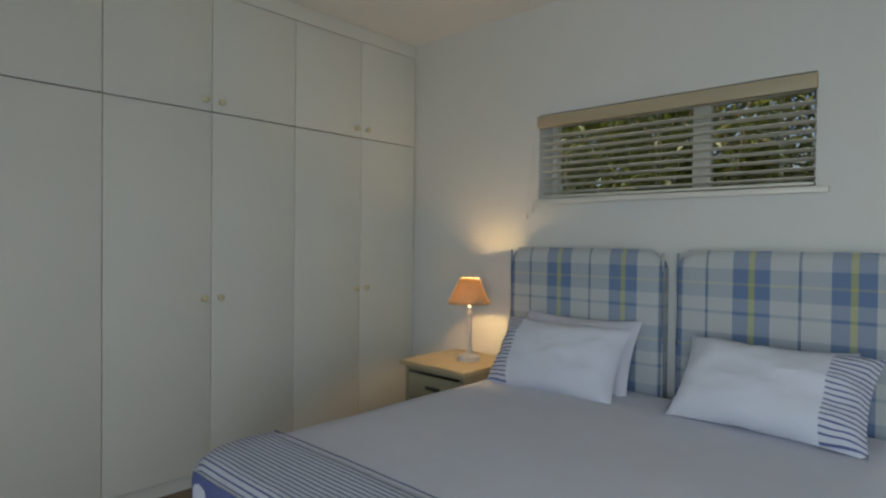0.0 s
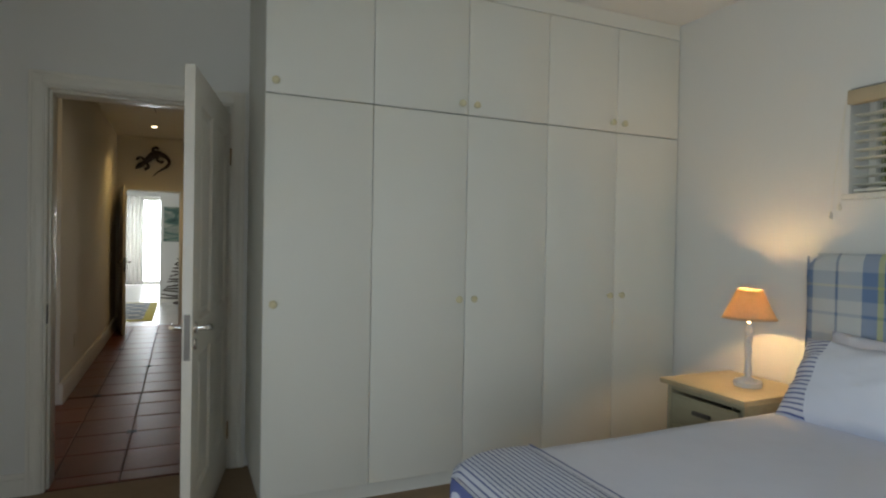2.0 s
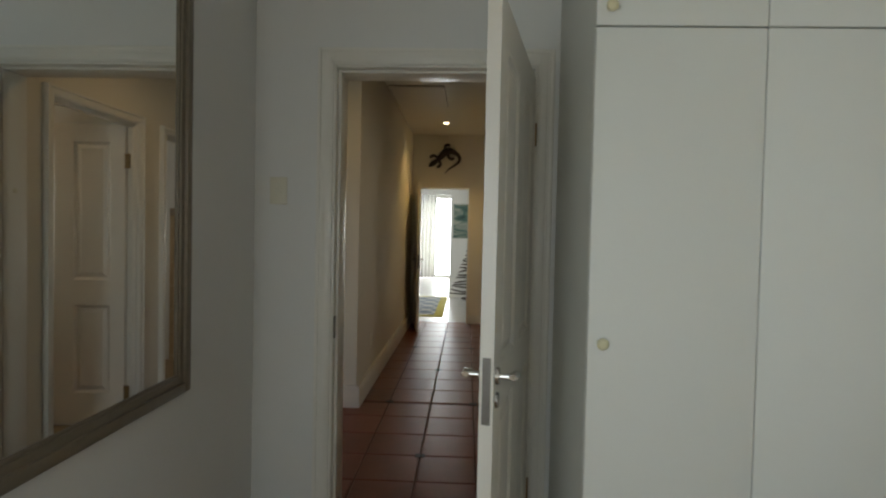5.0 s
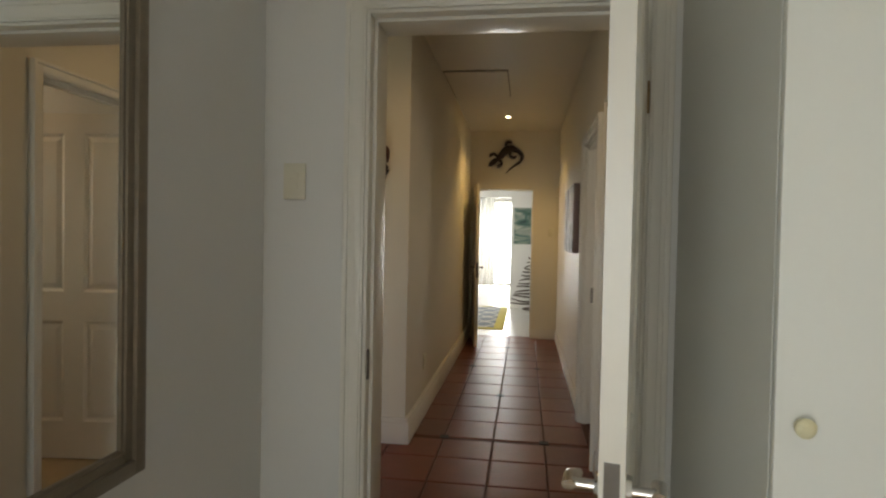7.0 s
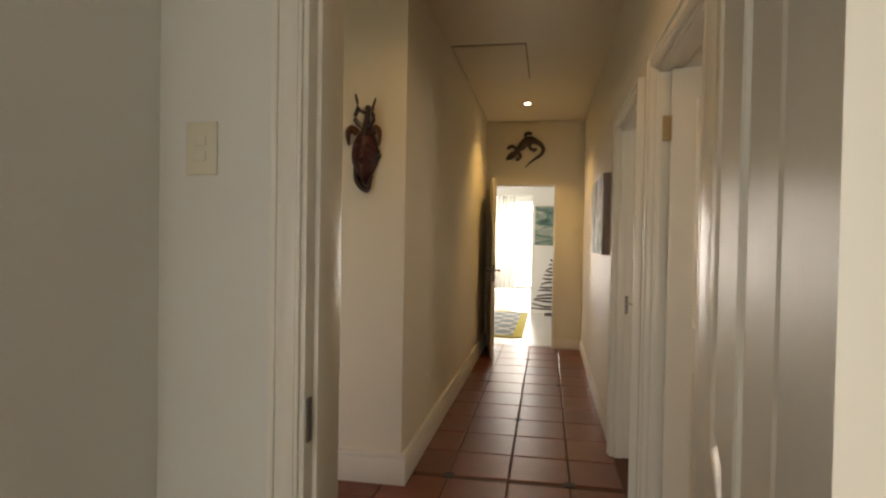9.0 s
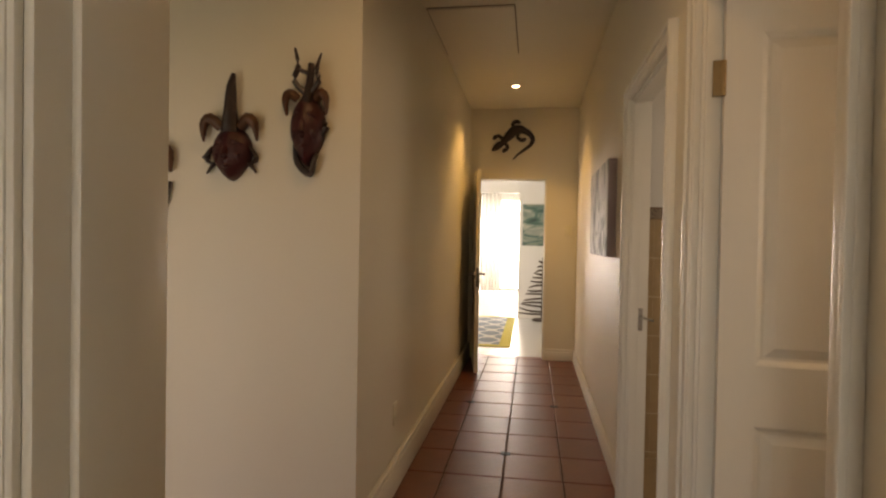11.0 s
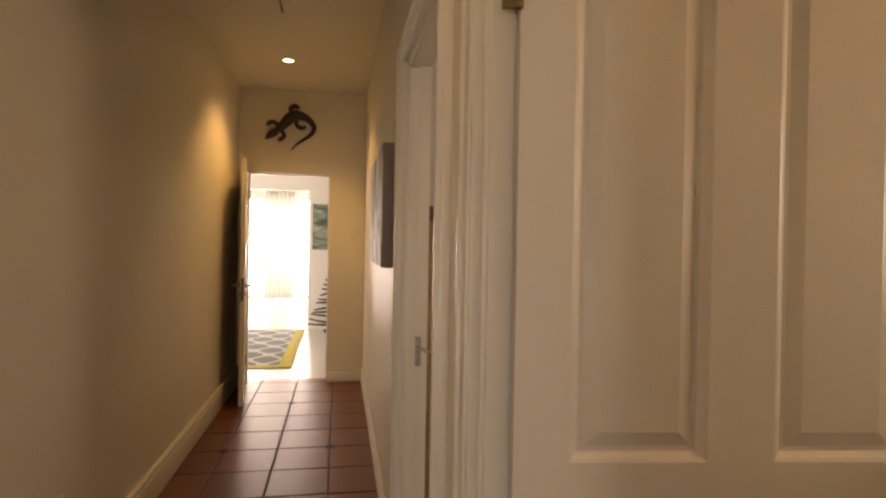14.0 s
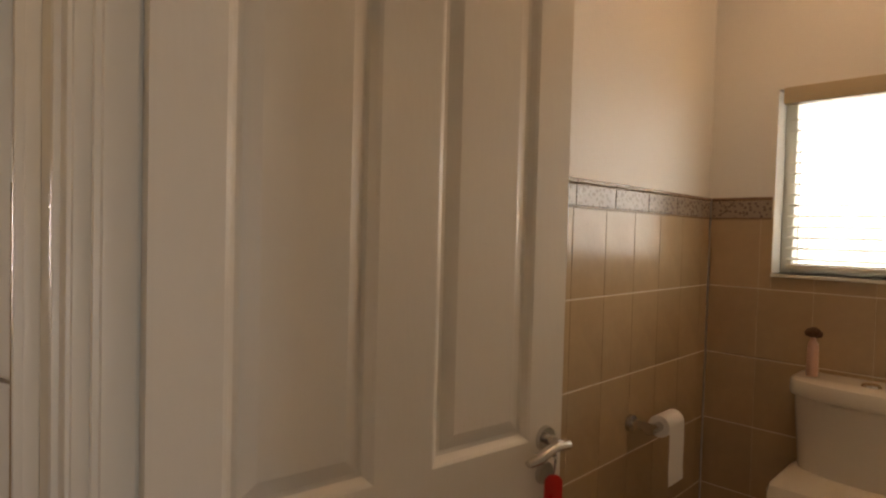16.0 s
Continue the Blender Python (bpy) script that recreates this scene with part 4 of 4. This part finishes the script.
for s in (-1, 1):
    b = bmesh.new(); tube(b, [(0.02, s * 0.045, 0.11), (0.04, s * 0.085, 0.145), (0.04, s * 0.115, 0.12), (0.03, s * 0.122, 0.05)], [0.022, 0.026, 0.02, 0.005], 10)
    mesh("horn", b, MASKHORN, carve_b, True)
    b = bmesh.new(); tube(b, [(0.02, s * 0.085, 0.03), (0.02, s * 0.115, -0.02), (0.015, s * 0.09, -0.045)], [0.01, 0.02, 0.006], 8, 0.6)
    tube(b, [(0.015, s * 0.08, -0.04), (0.015, s * 0.115, -0.085)], [0.012, 0.004], 7)
    mesh("ear", b, MASKDARK, carve_b, True)

carve_c = thing("carved_mask", (MX, -0.695, 1.785), "dark red carved wooden wall mask with branching horns", "mask", "carved masks on the wall")
b = bmesh.new(); face_shell(b, 0.155, 0.30, 0.075, 0.5); mesh("face", b, MASKRED, carve_c, True)
b = bmesh.new()
tube(b, [(0.03, 0.0, 0.10), (0.045, 0.02, 0.19), (0.045, 0.025, 0.27)], [0.03, 0.016, 0.014], 9)
tube(b, [(0.04, 0.01, 0.14), (0.05, -0.045, 0.20), (0.05, -0.03, 0.26), (0.05, -0.045, 0.335)], [0.014, 0.013, 0.011, 0.005], 8)
tube(b, [(0.04, 0.02, 0.15), (0.05, 0.06, 0.195), (0.05, 0.05, 0.245), (0.05, 0.07, 0.31)], [0.013, 0.012, 0.010, 0.004], 8)
tube(b, [(0.05, -0.035, 0.25), (0.05, 0.025, 0.225)], [0.009, 0.009], 7)
mesh("crest", b, MASKDARK, carve_c, True)
for s in (-1, 1):
    b = bmesh.new(); tube(b, [(0.02, s * 0.04, 0.13), (0.04, s * 0.07, 0.15), (0.04, s * 0.088, 0.12), (0.03, s * 0.085, 0.06)], [0.02, 0.022, 0.016, 0.005], 9)
    mesh("horn", b, MASKHORN, carve_c, True)
b = bmesh.new()
tube(b, [(0.02, -0.05, -0.06), (0.025, -0.035, -0.14), (0.03, 0.02, -0.185), (0.03, 0.035, -0.13), (0.03, 0.05, -0.10)], [0.012, 0.016, 0.014, 0.013, 0.01], 8)
tube(b, [(0.02, 0.065, 0.04), (0.025, 0.085, 0.01), (0.02, 0.06, -0.03)], [0.008, 0.016, 0.006], 7)
mesh("beard", b, MASKDARK, carve_c, True)


def lizard():
    """Carved gecko on the wall above the far opening: body, curling tail, four splayed legs."""
    root = thing("carved_lizard", (-10.098, 0.0, 2.48), "dark carved wooden lizard ornament on the wall", "ornament")
    b = bmesh.new()
    body = [(0.02, -0.225, -0.135), (0.03, -0.195, -0.11), (0.035, -0.15, -0.075), (0.03, -0.11, -0.045), (0.04, -0.05, 0.015), (0.045, 0.01, 0.075), (0.04, 0.07, 0.10), (0.03, 0.12, 0.09),
            (0.025, 0.18, 0.06), (0.02, 0.225, 0.0), (0.02, 0.205, -0.07), (0.015, 0.14, -0.12), (0.012, 0.07, -0.17), (0.012, 0.01, -0.235)]
    tube(b, body, [0.008, 0.030, 0.042, 0.030, 0.048, 0.056, 0.05, 0.04, 0.030, 0.025, 0.021, 0.016, 0.011, 0.004], 12, 0.7, up=(1, 0, 0))
    mesh("body", b, MASKDARK, root, True)
    for pts in ([(-0.09, -0.02), (-0.15, 0.03), (-0.195, 0.015), (-0.21, -0.01)], [(-0.08, -0.05), (-0.05, -0.10), (-0.09, -0.135), (-0.11, -0.14)],
                [(0.04, 0.10), (0.0, 0.16), (0.04, 0.19), (0.085, 0.175)], [(0.07, 0.07), (0.06, 0.01), (0.11, -0.02), (0.15, 0.0)]):
        b = bmesh.new()
        tube(b, [(0.025, y, z) for y, z in pts], [0.022, 0.019, 0.024, 0.014], 9, 0.7, up=(1, 0, 0))
        mesh("leg", b, MASKDARK, root, True)


lizard()
ART1 = art("abstract_art", [(0.30, (0.05, 0.06, 0.06)), (0.43, (0.26, 0.30, 0.28)), (0.52, (0.55, 0.58, 0.54)), (0.62, (0.62, 0.62, 0.58)), (0.72, (0.22, 0.25, 0.23))], 7.0, (1, 1, 0.6))
ART2 = art("green_art", [(0.30, (0.02, 0.05, 0.045)), (0.45, (0.06, 0.14, 0.12)), (0.55, (0.22, 0.27, 0.23)), (0.66, (0.40, 0.40, 0.34)), (0.75, (0.08, 0.08, 0.06))], 3.0, (1, 0.7, 1.8))
latch = bmesh.new()
tube(latch, [(-6.472, 0.785, 0.965), (-6.44, 0.80, 0.965), (-6.38, 0.83, 0.962)], [0.007, 0.007, 0.006], 8)
structure(mesh("strike_latch", latch, CHROME, None, True), "small chrome latch on the door lining")
pic = thing("painting", (-7.47, 0.728, 1.54), "deep edged canvas with abstract grey green painting", "painting")
boxes("canvas", [(-0.49, 0.49, -0.048, 0, -0.29, 0.29)], CANVAS, pic, 0.004)
boxes("painted_face", [(-0.485, 0.485, -0.0525, -0.0485, -0.285, 0.285)], ART1, pic)

# ---------------------------------------------------------------- far rooms
pic2 = thing("painting", (-13.598, 0.52, 1.605), "green and sand coloured abstract painting on canvas", "painting")
boxes("canvas", [(0, 0.03, -0.45, 0.45, -0.355, 0.355)], CANVAS, pic2, 0.004)
boxes("painted_face", [(0.0305, 0.034, -0.447, 0.447, -0.352, 0.352)], ART2, pic2)
structure(boxes("baseboard_living", [(-13.60, -13.583, 0.02, 3.0, 0, 0.12)], ENAMEL, None, 0.003))


def rug():
    root = thing("rug", (-12.2, -0.95, 0.001), "grey blue trellis rug with a yellow border", "rug")
    boxes("pile", [(-1.30, 1.33, -0.95, 0.80, 0.0, 0.012)], RUG, root, 0.004)
    boxes("border", [(-1.42, -1.30, -1.07, 0.94, 0, 0.013), (1.33, 1.45, -1.07, 0.94, 0, 0.013), (-1.30, 1.33, 0.80, 0.94, 0, 0.013), (-1.30, 1.33, -1.07, -0.95, 0, 0.013)], YELLOW, root, 0.004)


rug()


def driftwood_tree():
    root = thing("driftwood_tree", (-13.36, 0.42, 0), "driftwood tree ornament standing on the floor by the wall", "ornament")
    b = bmesh.new()
    tube(b, [(0, 0, 0), (0.01, 0, 0.5), (0, 0, 1.05)], [0.016, 0.012, 0.006], 8)
    tube(b, [(0, 0, 0), (0, 0, 0.03)], [0.16, 0.15], 12)
    mesh("trunk", b, DRIFT, root, True)
    rnd = random.Random(5)
    for k in range(14):
        z, l = 0.10 + k * 0.068, 0.40 - k * 0.026
        b = bmesh.new()
        s = rnd.uniform(-0.03, 0.03)
        tube(b, [(0.02, -l, z + s + rnd.uniform(-.02, .03)), (0.02, -l * 0.4, z + rnd.uniform(-.015, .015)), (0.02, l * 0.5, z + rnd.uniform(-.015, .015)), (0.02, l, z - s)], [0.010, 0.018, 0.017, 0.009], 7)
        mesh("branch", b, DRIFT, root, True)


driftwood_tree()


def curtain(name, x, y0, y1, z0, z1, folds, label):
    bm, n, rings = bmesh.new(), folds * 10, []
    for z in (z0, z0 + (z1 - z0) * 0.5, z1):
        amp = 0.05 if z < z1 else 0.035
        rings.append([bm.verts.new((x + amp * math.sin(2 * math.pi * folds * k / n) + 0.02 * math.sin(5.1 * k / n), y0 + (y1 - y0) * k / n, z)) for k in range(n + 1)])
    for a, b in zip(rings, rings[1:]):
        for k in range(n):
            bm.faces.new((a[k], a[k + 1], b[k + 1], b[k]))
    ob = mesh(name, bm, SHEER, None, True)
    s = ob.modifiers.new("thickness", "SOLIDIFY")
    s.thickness = 0.003
    return tagged(ob, label, "curtain", "sunroom curtains")


curtain("curtain", -18.6, -1.25, -0.55, 0.02, 2.6, 7, "pale full length curtain gathered at the glass doors")
curtain("curtain", -18.6, -3.4, -2.5, 0.02, 2.6, 8, "pale full length curtain gathered at the glass doors")
structure(boxes("curtain_rail", [(-18.66, -18.63, -3.9, 1.9, 2.6, 2.63)], DARKWOOD), "dark curtain rail")
bm = bmesh.new()
for y in (-3.4, -2.2, -0.98, 0.24, 1.34):
    box(bm, -19.10, -19.05, y, y + 0.06, 0, 2.45)
box(bm, -19.099, -19.051, -3.34, 1.34, 0, 0.07), box(bm, -19.099, -19.051, -3.34, 1.34, 2.38, 2.45)
structure(mesh("window_sunroom", bm, ENAMEL), "white framed glass doors")
# Added glowing sheet that stands in for the bright outdoors.
structure(boxes("backdrop_sunroom", [(-21.0, -20.9, -8, 6, -0.1, 5)], OUTSIDE), "glowing sheet standing in for bright outdoors")
cab = thing("side_cabinet", (-14.6, -1.25, 0), "dark wooden side cabinet with pale runner", "cabinet")
boxes("body", [(-0.22, 0.22, -0.40, 0.22, 0.08, 0.66)], DARKWOOD, cab, 0.006)
for x, y in ((-0.2, -0.38), (0.15, -0.38), (-0.2, 0.15), (0.15, 0.15)):
    boxes("leg", [(x, x + 0.05, y, y + 0.05, 0, 0.08)], DARKWOOD, cab)
for y in (-0.38, -0.08):
    boxes("door", [(0.22, 0.235, y, y + 0.28, 0.12, 0.62)], DARKWOOD, cab, 0.004)

# ---------------------------------------------------------------- toilet
window_unit("window_2", -5.06, -4.33, 1.300, 1.915, 2.80, (), ENAMEL)
blind("venetian_blind", -5.04, -4.335, 1.315, 1.92, 2.735, 0.036, 9, "white venetian blind with tan pelmet before a bright window", 0.055)
structure(boxes("sill_toilet", [(-5.06, -4.33, 2.69, 2.80, 1.289, 1.300)], ENAMEL, None, 0.002))


def toilet():
    root = thing("toilet", (-4.735, 2.70, 0), "white close coupled toilet with rounded cistern and lid", "toilet")
    def slab(name, outline, z0, z1, mat, scale0=1.0):
        bm, rings = bmesh.new(), []
        for z, s in ((z0, scale0 * 0.985), (z0 + 0.01, scale0), (z1 - 0.012, 1.0), (z1 - 0.003, 0.985), (z1, 0.95)):
            rings.append([bm.verts.new((x * s, -0.1 + (y + 0.1) * s, z)) for x, y in outline])
        for a, b in zip(rings, rings[1:]):
            for k in range(len(a)):
                bm.faces.new((a[k], a[(k + 1) % len(a)], b[(k + 1) % len(a)], b[k]))
        bm.faces.new(rings[0]), bm.faces.new(rings[-1])
        return mesh(name, bm, mat, root, True)
    def bow(w, d, deep):
        pts = [(-w / 2, -0.004), (-w / 2, -d * 0.62)]
        pts += [(-w / 2 * math.cos(a), -d * 0.62 - deep * math.sin(a) ** 0.8) for a in [math.pi * k / 16 for k in range(1, 16)]]
        return pts + [(w / 2, -d * 0.62), (w / 2, -0.004)]
    slab("cistern", bow(0.42, 0.18, 0.085), 0.72, 0.945, PORCELAIN, 0.93)
    slab("cistern_lid", bow(0.445, 0.19, 0.095), 0.945, 0.995, PORCELAIN)
    bm = bmesh.new()
    tube(bm, [(-0.02, -0.10, 0.995), (-0.02, -0.10, 1.001)], [0.026, 0.022], 18)
    mesh("flush_button", bm, CHROME, root, True)
    oval = [(0.19 * math.sin(a), -0.42 + 0.24 * math.cos(a)) for a in [2 * math.pi * k / 28 for k in range(28)]]
    slab("bowl", oval, 0.0, 0.43, PORCELAIN, 0.72)
    slab("seat", oval, 0.43, 0.46, PORCELAIN)
    boxes("shelf", [(-0.225, 0.225, -0.34, -0.005, 0.36, 0.72)], PORCELAIN, root, 0.03)
    bm = bmesh.new()
    rounded_panel(bm, 0.37, 0.43, 0.17, [(0.012, 0.0), (0, -0.006), (0, -0.018), (0.02, -0.026)])
    lid = mesh("lid", bm, PORCELAIN, root, True)
    lid.matrix_basis = pose(0, -0.20, 0.462, 88, 0, 0)


toilet()
scent = thing("scent_bottle", (-4.905, 2.60, 0.997), "small pink bottle with brown dried flower stopper", "bottle")
turned("glass", [(0.001, 0), (0.016, 0.001), (0.0165, 0.006), (0.0155, 0.095), (0.012, 0.105), (0.008, 0.110), (0.008, 0.120), (0.001, 0.121)], PINK, scent, 18)
bm = bmesh.new()
rnd = random.Random(2)
for k in range(12):
    a, e = rnd.uniform(0, 6.28), rnd.uniform(0.2, 1.2)
    tip = Vector((math.cos(a) * math.cos(e), math.sin(a) * math.cos(e), math.sin(e))) * 0.026
    tube(bm, [(0, 0, 0.118), (tip.x * 0.7, tip.y * 0.7, 0.125 + tip.z * 0.8), (tip.x, tip.y, 0.125 + tip.z)], [0.003, 0.010, 0.003], 6)
mesh("stopper", bm, BROWN, scent, True)

holder = thing("paper_holder", (-5.263, 2.14, 0.86), "chrome toilet paper holder with a hanging white roll", "paper holder")
bm = bmesh.new()
tube(bm, [(0, 0, 0), (0.012, 0, 0)], [0.026, 0.024], 18)
tube(bm, [(0.0, 0, 0), (0.075, 0, 0)], [0.013, 0.013], 14)
tube(bm, [(0.075, -0.03, 0), (0.075, 0.14, 0)], [0.014, 0.014], 14)
mesh("arm", bm, CHROME, holder, True)
bm = bmesh.new()
tube(bm, [(0.075, 0.035, 0), (0.075, 0.135, 0)], [0.032, 0.032], 22)
tail = [(0.107, 0.0), (0.108, -0.05), (0.107, -0.12), (0.109, -0.17)]
rows = [[bm.verts.new((x, y, z)) for x, z in tail] for y in (0.035, 0.135)]
for k in range(3):
    bm.faces.new((rows[0][k], rows[0][k + 1], rows[1][k + 1], rows[1][k]))
mesh("roll", bm, PAPER, holder, True)["label"] = "white paper roll with loose end"

tag = thing("key_tag", (-5.075, 1.475, 0.885), "red plastic key tag hanging from the door lock", "key tag", turn=-12)
bm = bmesh.new()
tube(bm, [(-0.028, 0, 0.10), (0.0, 0, 0.10), (0.004, 0, 0.09), (0.0, 0, 0.058)], [0.005, 0.005, 0.003, 0.002], 6)
mesh("key", bm, CHROME, tag, True)
bm = bmesh.new()
rounded_panel(bm, 0.036, 0.062, 0.017, [(0.003, -0.004), (0, -0.003), (0, 0.003), (0.003, 0.004)])
bmesh.ops.rotate(bm, verts=bm.verts, cent=(0, 0, 0), matrix=Matrix.Rotation(radians(70), 3, "Z"))
mesh("tag", bm, RED, tag, True)


# ---------------------------------------------------------------- tiles
def shared(name, bm, mat):
    me = bpy.data.meshes.new(name)
    bmesh.ops.recalc_face_normals(bm, faces=bm.faces)
    bm.to_mesh(me)
    bm.free()
    me.materials.append(mat)
    return me


def floor_tiles():
    px, py, g = 0.3735, 0.337, 0.0045
    xs, ys = -7.118, 0.107
    bodies = {}
    for i in range(-9, 9):
        for k in range(-7, 3):
            x0, x1 = xs + i * px + g, xs + (i + 1) * px - g
            y0, y1 = ys + k * py + g, ys + (k + 1) * py - g
            lim = (-10.25, -5.0, -0.468, 0.73) if (x0 + x1) / 2 < -5.815 else (-5.95, BW - 0.03, -2.0, 0.73)
            x0, x1, y0, y1 = max(x0, lim[0]), min(x1, lim[1]), max(y0, lim[2]), min(y1, lim[3])
            if x1 - x0 < 0.03 or y1 - y0 < 0.03:
                continue
            key = (round(x1 - x0, 4), round(y1 - y0, 4))
            if key not in bodies:
                bm = bmesh.new()
                box(bm, -key[0] / 2, key[0] / 2, -key[1] / 2, key[1] / 2, -0.02, 0.0)
                top = [e for e in bm.edges if all(v.co.z > -0.001 for v in e.verts)]
                bmesh.ops.bevel(bm, geom=top, offset=0.004, segments=1, affect="EDGES")
                bodies[key] = shared("tile", bm, TERRA)
            ob = new("tile", bodies[key])
            ob.parent, ob.location = floor_hall, ((x0 + x1) / 2, (y0 + y1) / 2, random.uniform(-0.0008, 0.0))
    bm = bmesh.new()
    tube(bm, [(0, 0, -0.004), (0, 0, 0.0012)], [0.044, 0.042], 4)
    dot = shared("inset", bm, TERRADOT)
    for m in range(-3, 3):
        for k in range(-6, 3):
            if (m + k) % 2 == 0:
                x, y = xs + 3 * m * px, ys + k * py
                if (x > -10.1 and -0.42 < y < 0.7 and x < -5.9) or (x > -5.9 and x < -4.1 and -1.95 < y < 0.7):
                    ob = new("inset", dot)
                    ob.parent, ob.location = floor_hall, (x, y, 0)


floor_tiles()


def tiled_wall(name, axis, face, out, a0, a1, holes, label, fine):
    """Glazed tiles up to a patterned border and capping."""
    top = 1.485
    root = structure(new(name), label)
    def put(nm, s, e, z0, z1, d, mat, bev=0.0015):
        g0, g1 = sorted((face + out * 0.0005, face + out * d))
        c = ((g0 + g1) / 2, (s + e) / 2, (z0 + z1) / 2) if axis == "x" else ((s + e) / 2, (g0 + g1) / 2, (z0 + z1) / 2)
        h = (abs(g1 - g0) / 2, (e - s) / 2, (z1 - z0) / 2) if axis == "x" else ((e - s) / 2, abs(g1 - g0) / 2, (z1 - z0) / 2)
        key = (nm, *[round(v, 4) for v in h])
        if key not in put.made:
            bm = bmesh.new()
            box(bm, -h[0], h[0], -h[1], h[1], -h[2], h[2])
            bmesh.ops.bevel(bm, geom=list(bm.edges), offset=bev, segments=1, affect="EDGES")
            put.made[key] = shared(nm, bm, mat)
        ob = new(nm, put.made[key])
        ob.parent, ob.location = root, c
    put.made = {}
    tw, th, g = 0.165, 0.240, 0.002
    def spans(s, e, z0, z1):
        for h in holes:
            if z1 > h[2] + 0.001 and z0 < h[3] - 0.001 and e > h[0] and s < h[1]:
                out_ = []
                if h[0] - s > 0.02:
                    out_.append((s, h[0], z0, z1))
                if e - h[1] > 0.02:
                    out_.append((h[1], e, z0, z1))
                if z0 < h[2] - 0.01:
                    out_.append((max(s, h[0]), min(e, h[1]), z0, h[2]))
                return out_
        return [(s, e, z0, z1)]
    n = int(math.ceil((a1 - a0) / tw))
    for k in range(7):
        z1, z0 = top - k * th, max(top - (k + 1) * th, 0.0)
        if z1 - z0 < 0.02:
            continue
        for i in range(n):
            for s, e, lo, hi in spans(a0 + i * tw, min(a0 + (i + 1) * tw, a1), z0, z1):
                if e - s > 0.015:
                    put("tile", s + 0.0005, e - 0.0005, lo + g, hi - g, 0.008, TILE, 0.0008)
    m = int(math.ceil((a1 - a0) / 0.2))
    for i in range(m):
        for s, e, lo, hi in spans(a0 + i * 0.2, min(a0 + (i + 1) * 0.2, a1), top, 1.545):
            if e - s > 0.01:
                put("border_tile", s + 0.001, e - 0.001, lo + 0.002, hi - 0.001, 0.009, BORDER)
                put("capping", s, e, hi, hi + 0.012, 0.012, TRIM, 0.003)
                put("capping", s, e, lo - 0.004, lo + 0.002, 0.011, TRIM, 0.001)
    q = [(a0, a1, 0, 1.545)]
    rows = []
    for s, e, lo, hi in (spans(a0, a1, 0, 1.545) if holes else q):
        rows.append((face, face + out * 0.0068, s, e, lo, hi) if axis == "x" else (s, e, face, face + out * 0.0068, lo, hi))
    boxes("grout", [(min(r[0], r[1]), max(r[0], r[1]), min(r[2], r[3]), max(r[2], r[3]), r[4], r[5]) for r in rows], TILEGROUT, root)
    return root


tiled_wall("wall_tiles_west", "x", -5.275, 1, 0.822, 2.70, (), "beige glazed wall tiles with a patterned border", True)
tiled_wall("wall_tiles_north", "y", 2.71, -1, -5.263, HW - 0.02, ((-5.06, -4.33, 1.300, 1.915),), "beige glazed wall tiles with a patterned border", True)
tiled_wall("wall_tiles_bathroom", "x", -7.21, 1, 0.822, 1.50, (), "beige glazed wall tiles with a patterned border", True)


def border_motifs():
    """Small framed relief shapes on the bathroom's border tiles: a dark frame, a low body and two feet."""
    root = bpy.data.objects["wall_tiles_bathroom"]
    x = -7.2012
    for k in range(3):
        y = 0.90 + 0.2 * k
        rows = [(x, x + 0.003, y - 0.05, y + 0.05, 1.492, 1.498), (x, x + 0.003, y - 0.05, y + 0.05, 1.534, 1.540),
                (x, x + 0.003, y - 0.05, y - 0.044, 1.498, 1.534), (x, x + 0.003, y + 0.044, y + 0.05, 1.498, 1.534),
                (x, x + 0.004, y - 0.030, y + 0.026, 1.514, 1.525), (x, x + 0.004, y - 0.028, y - 0.020, 1.502, 1.514),
                (x, x + 0.004, y + 0.014, y + 0.022, 1.502, 1.514), (x, x + 0.004, y + 0.022, y + 0.034, 1.520, 1.529)]
        boxes("border_motif", rows, DARKWOOD, root)


border_motifs()
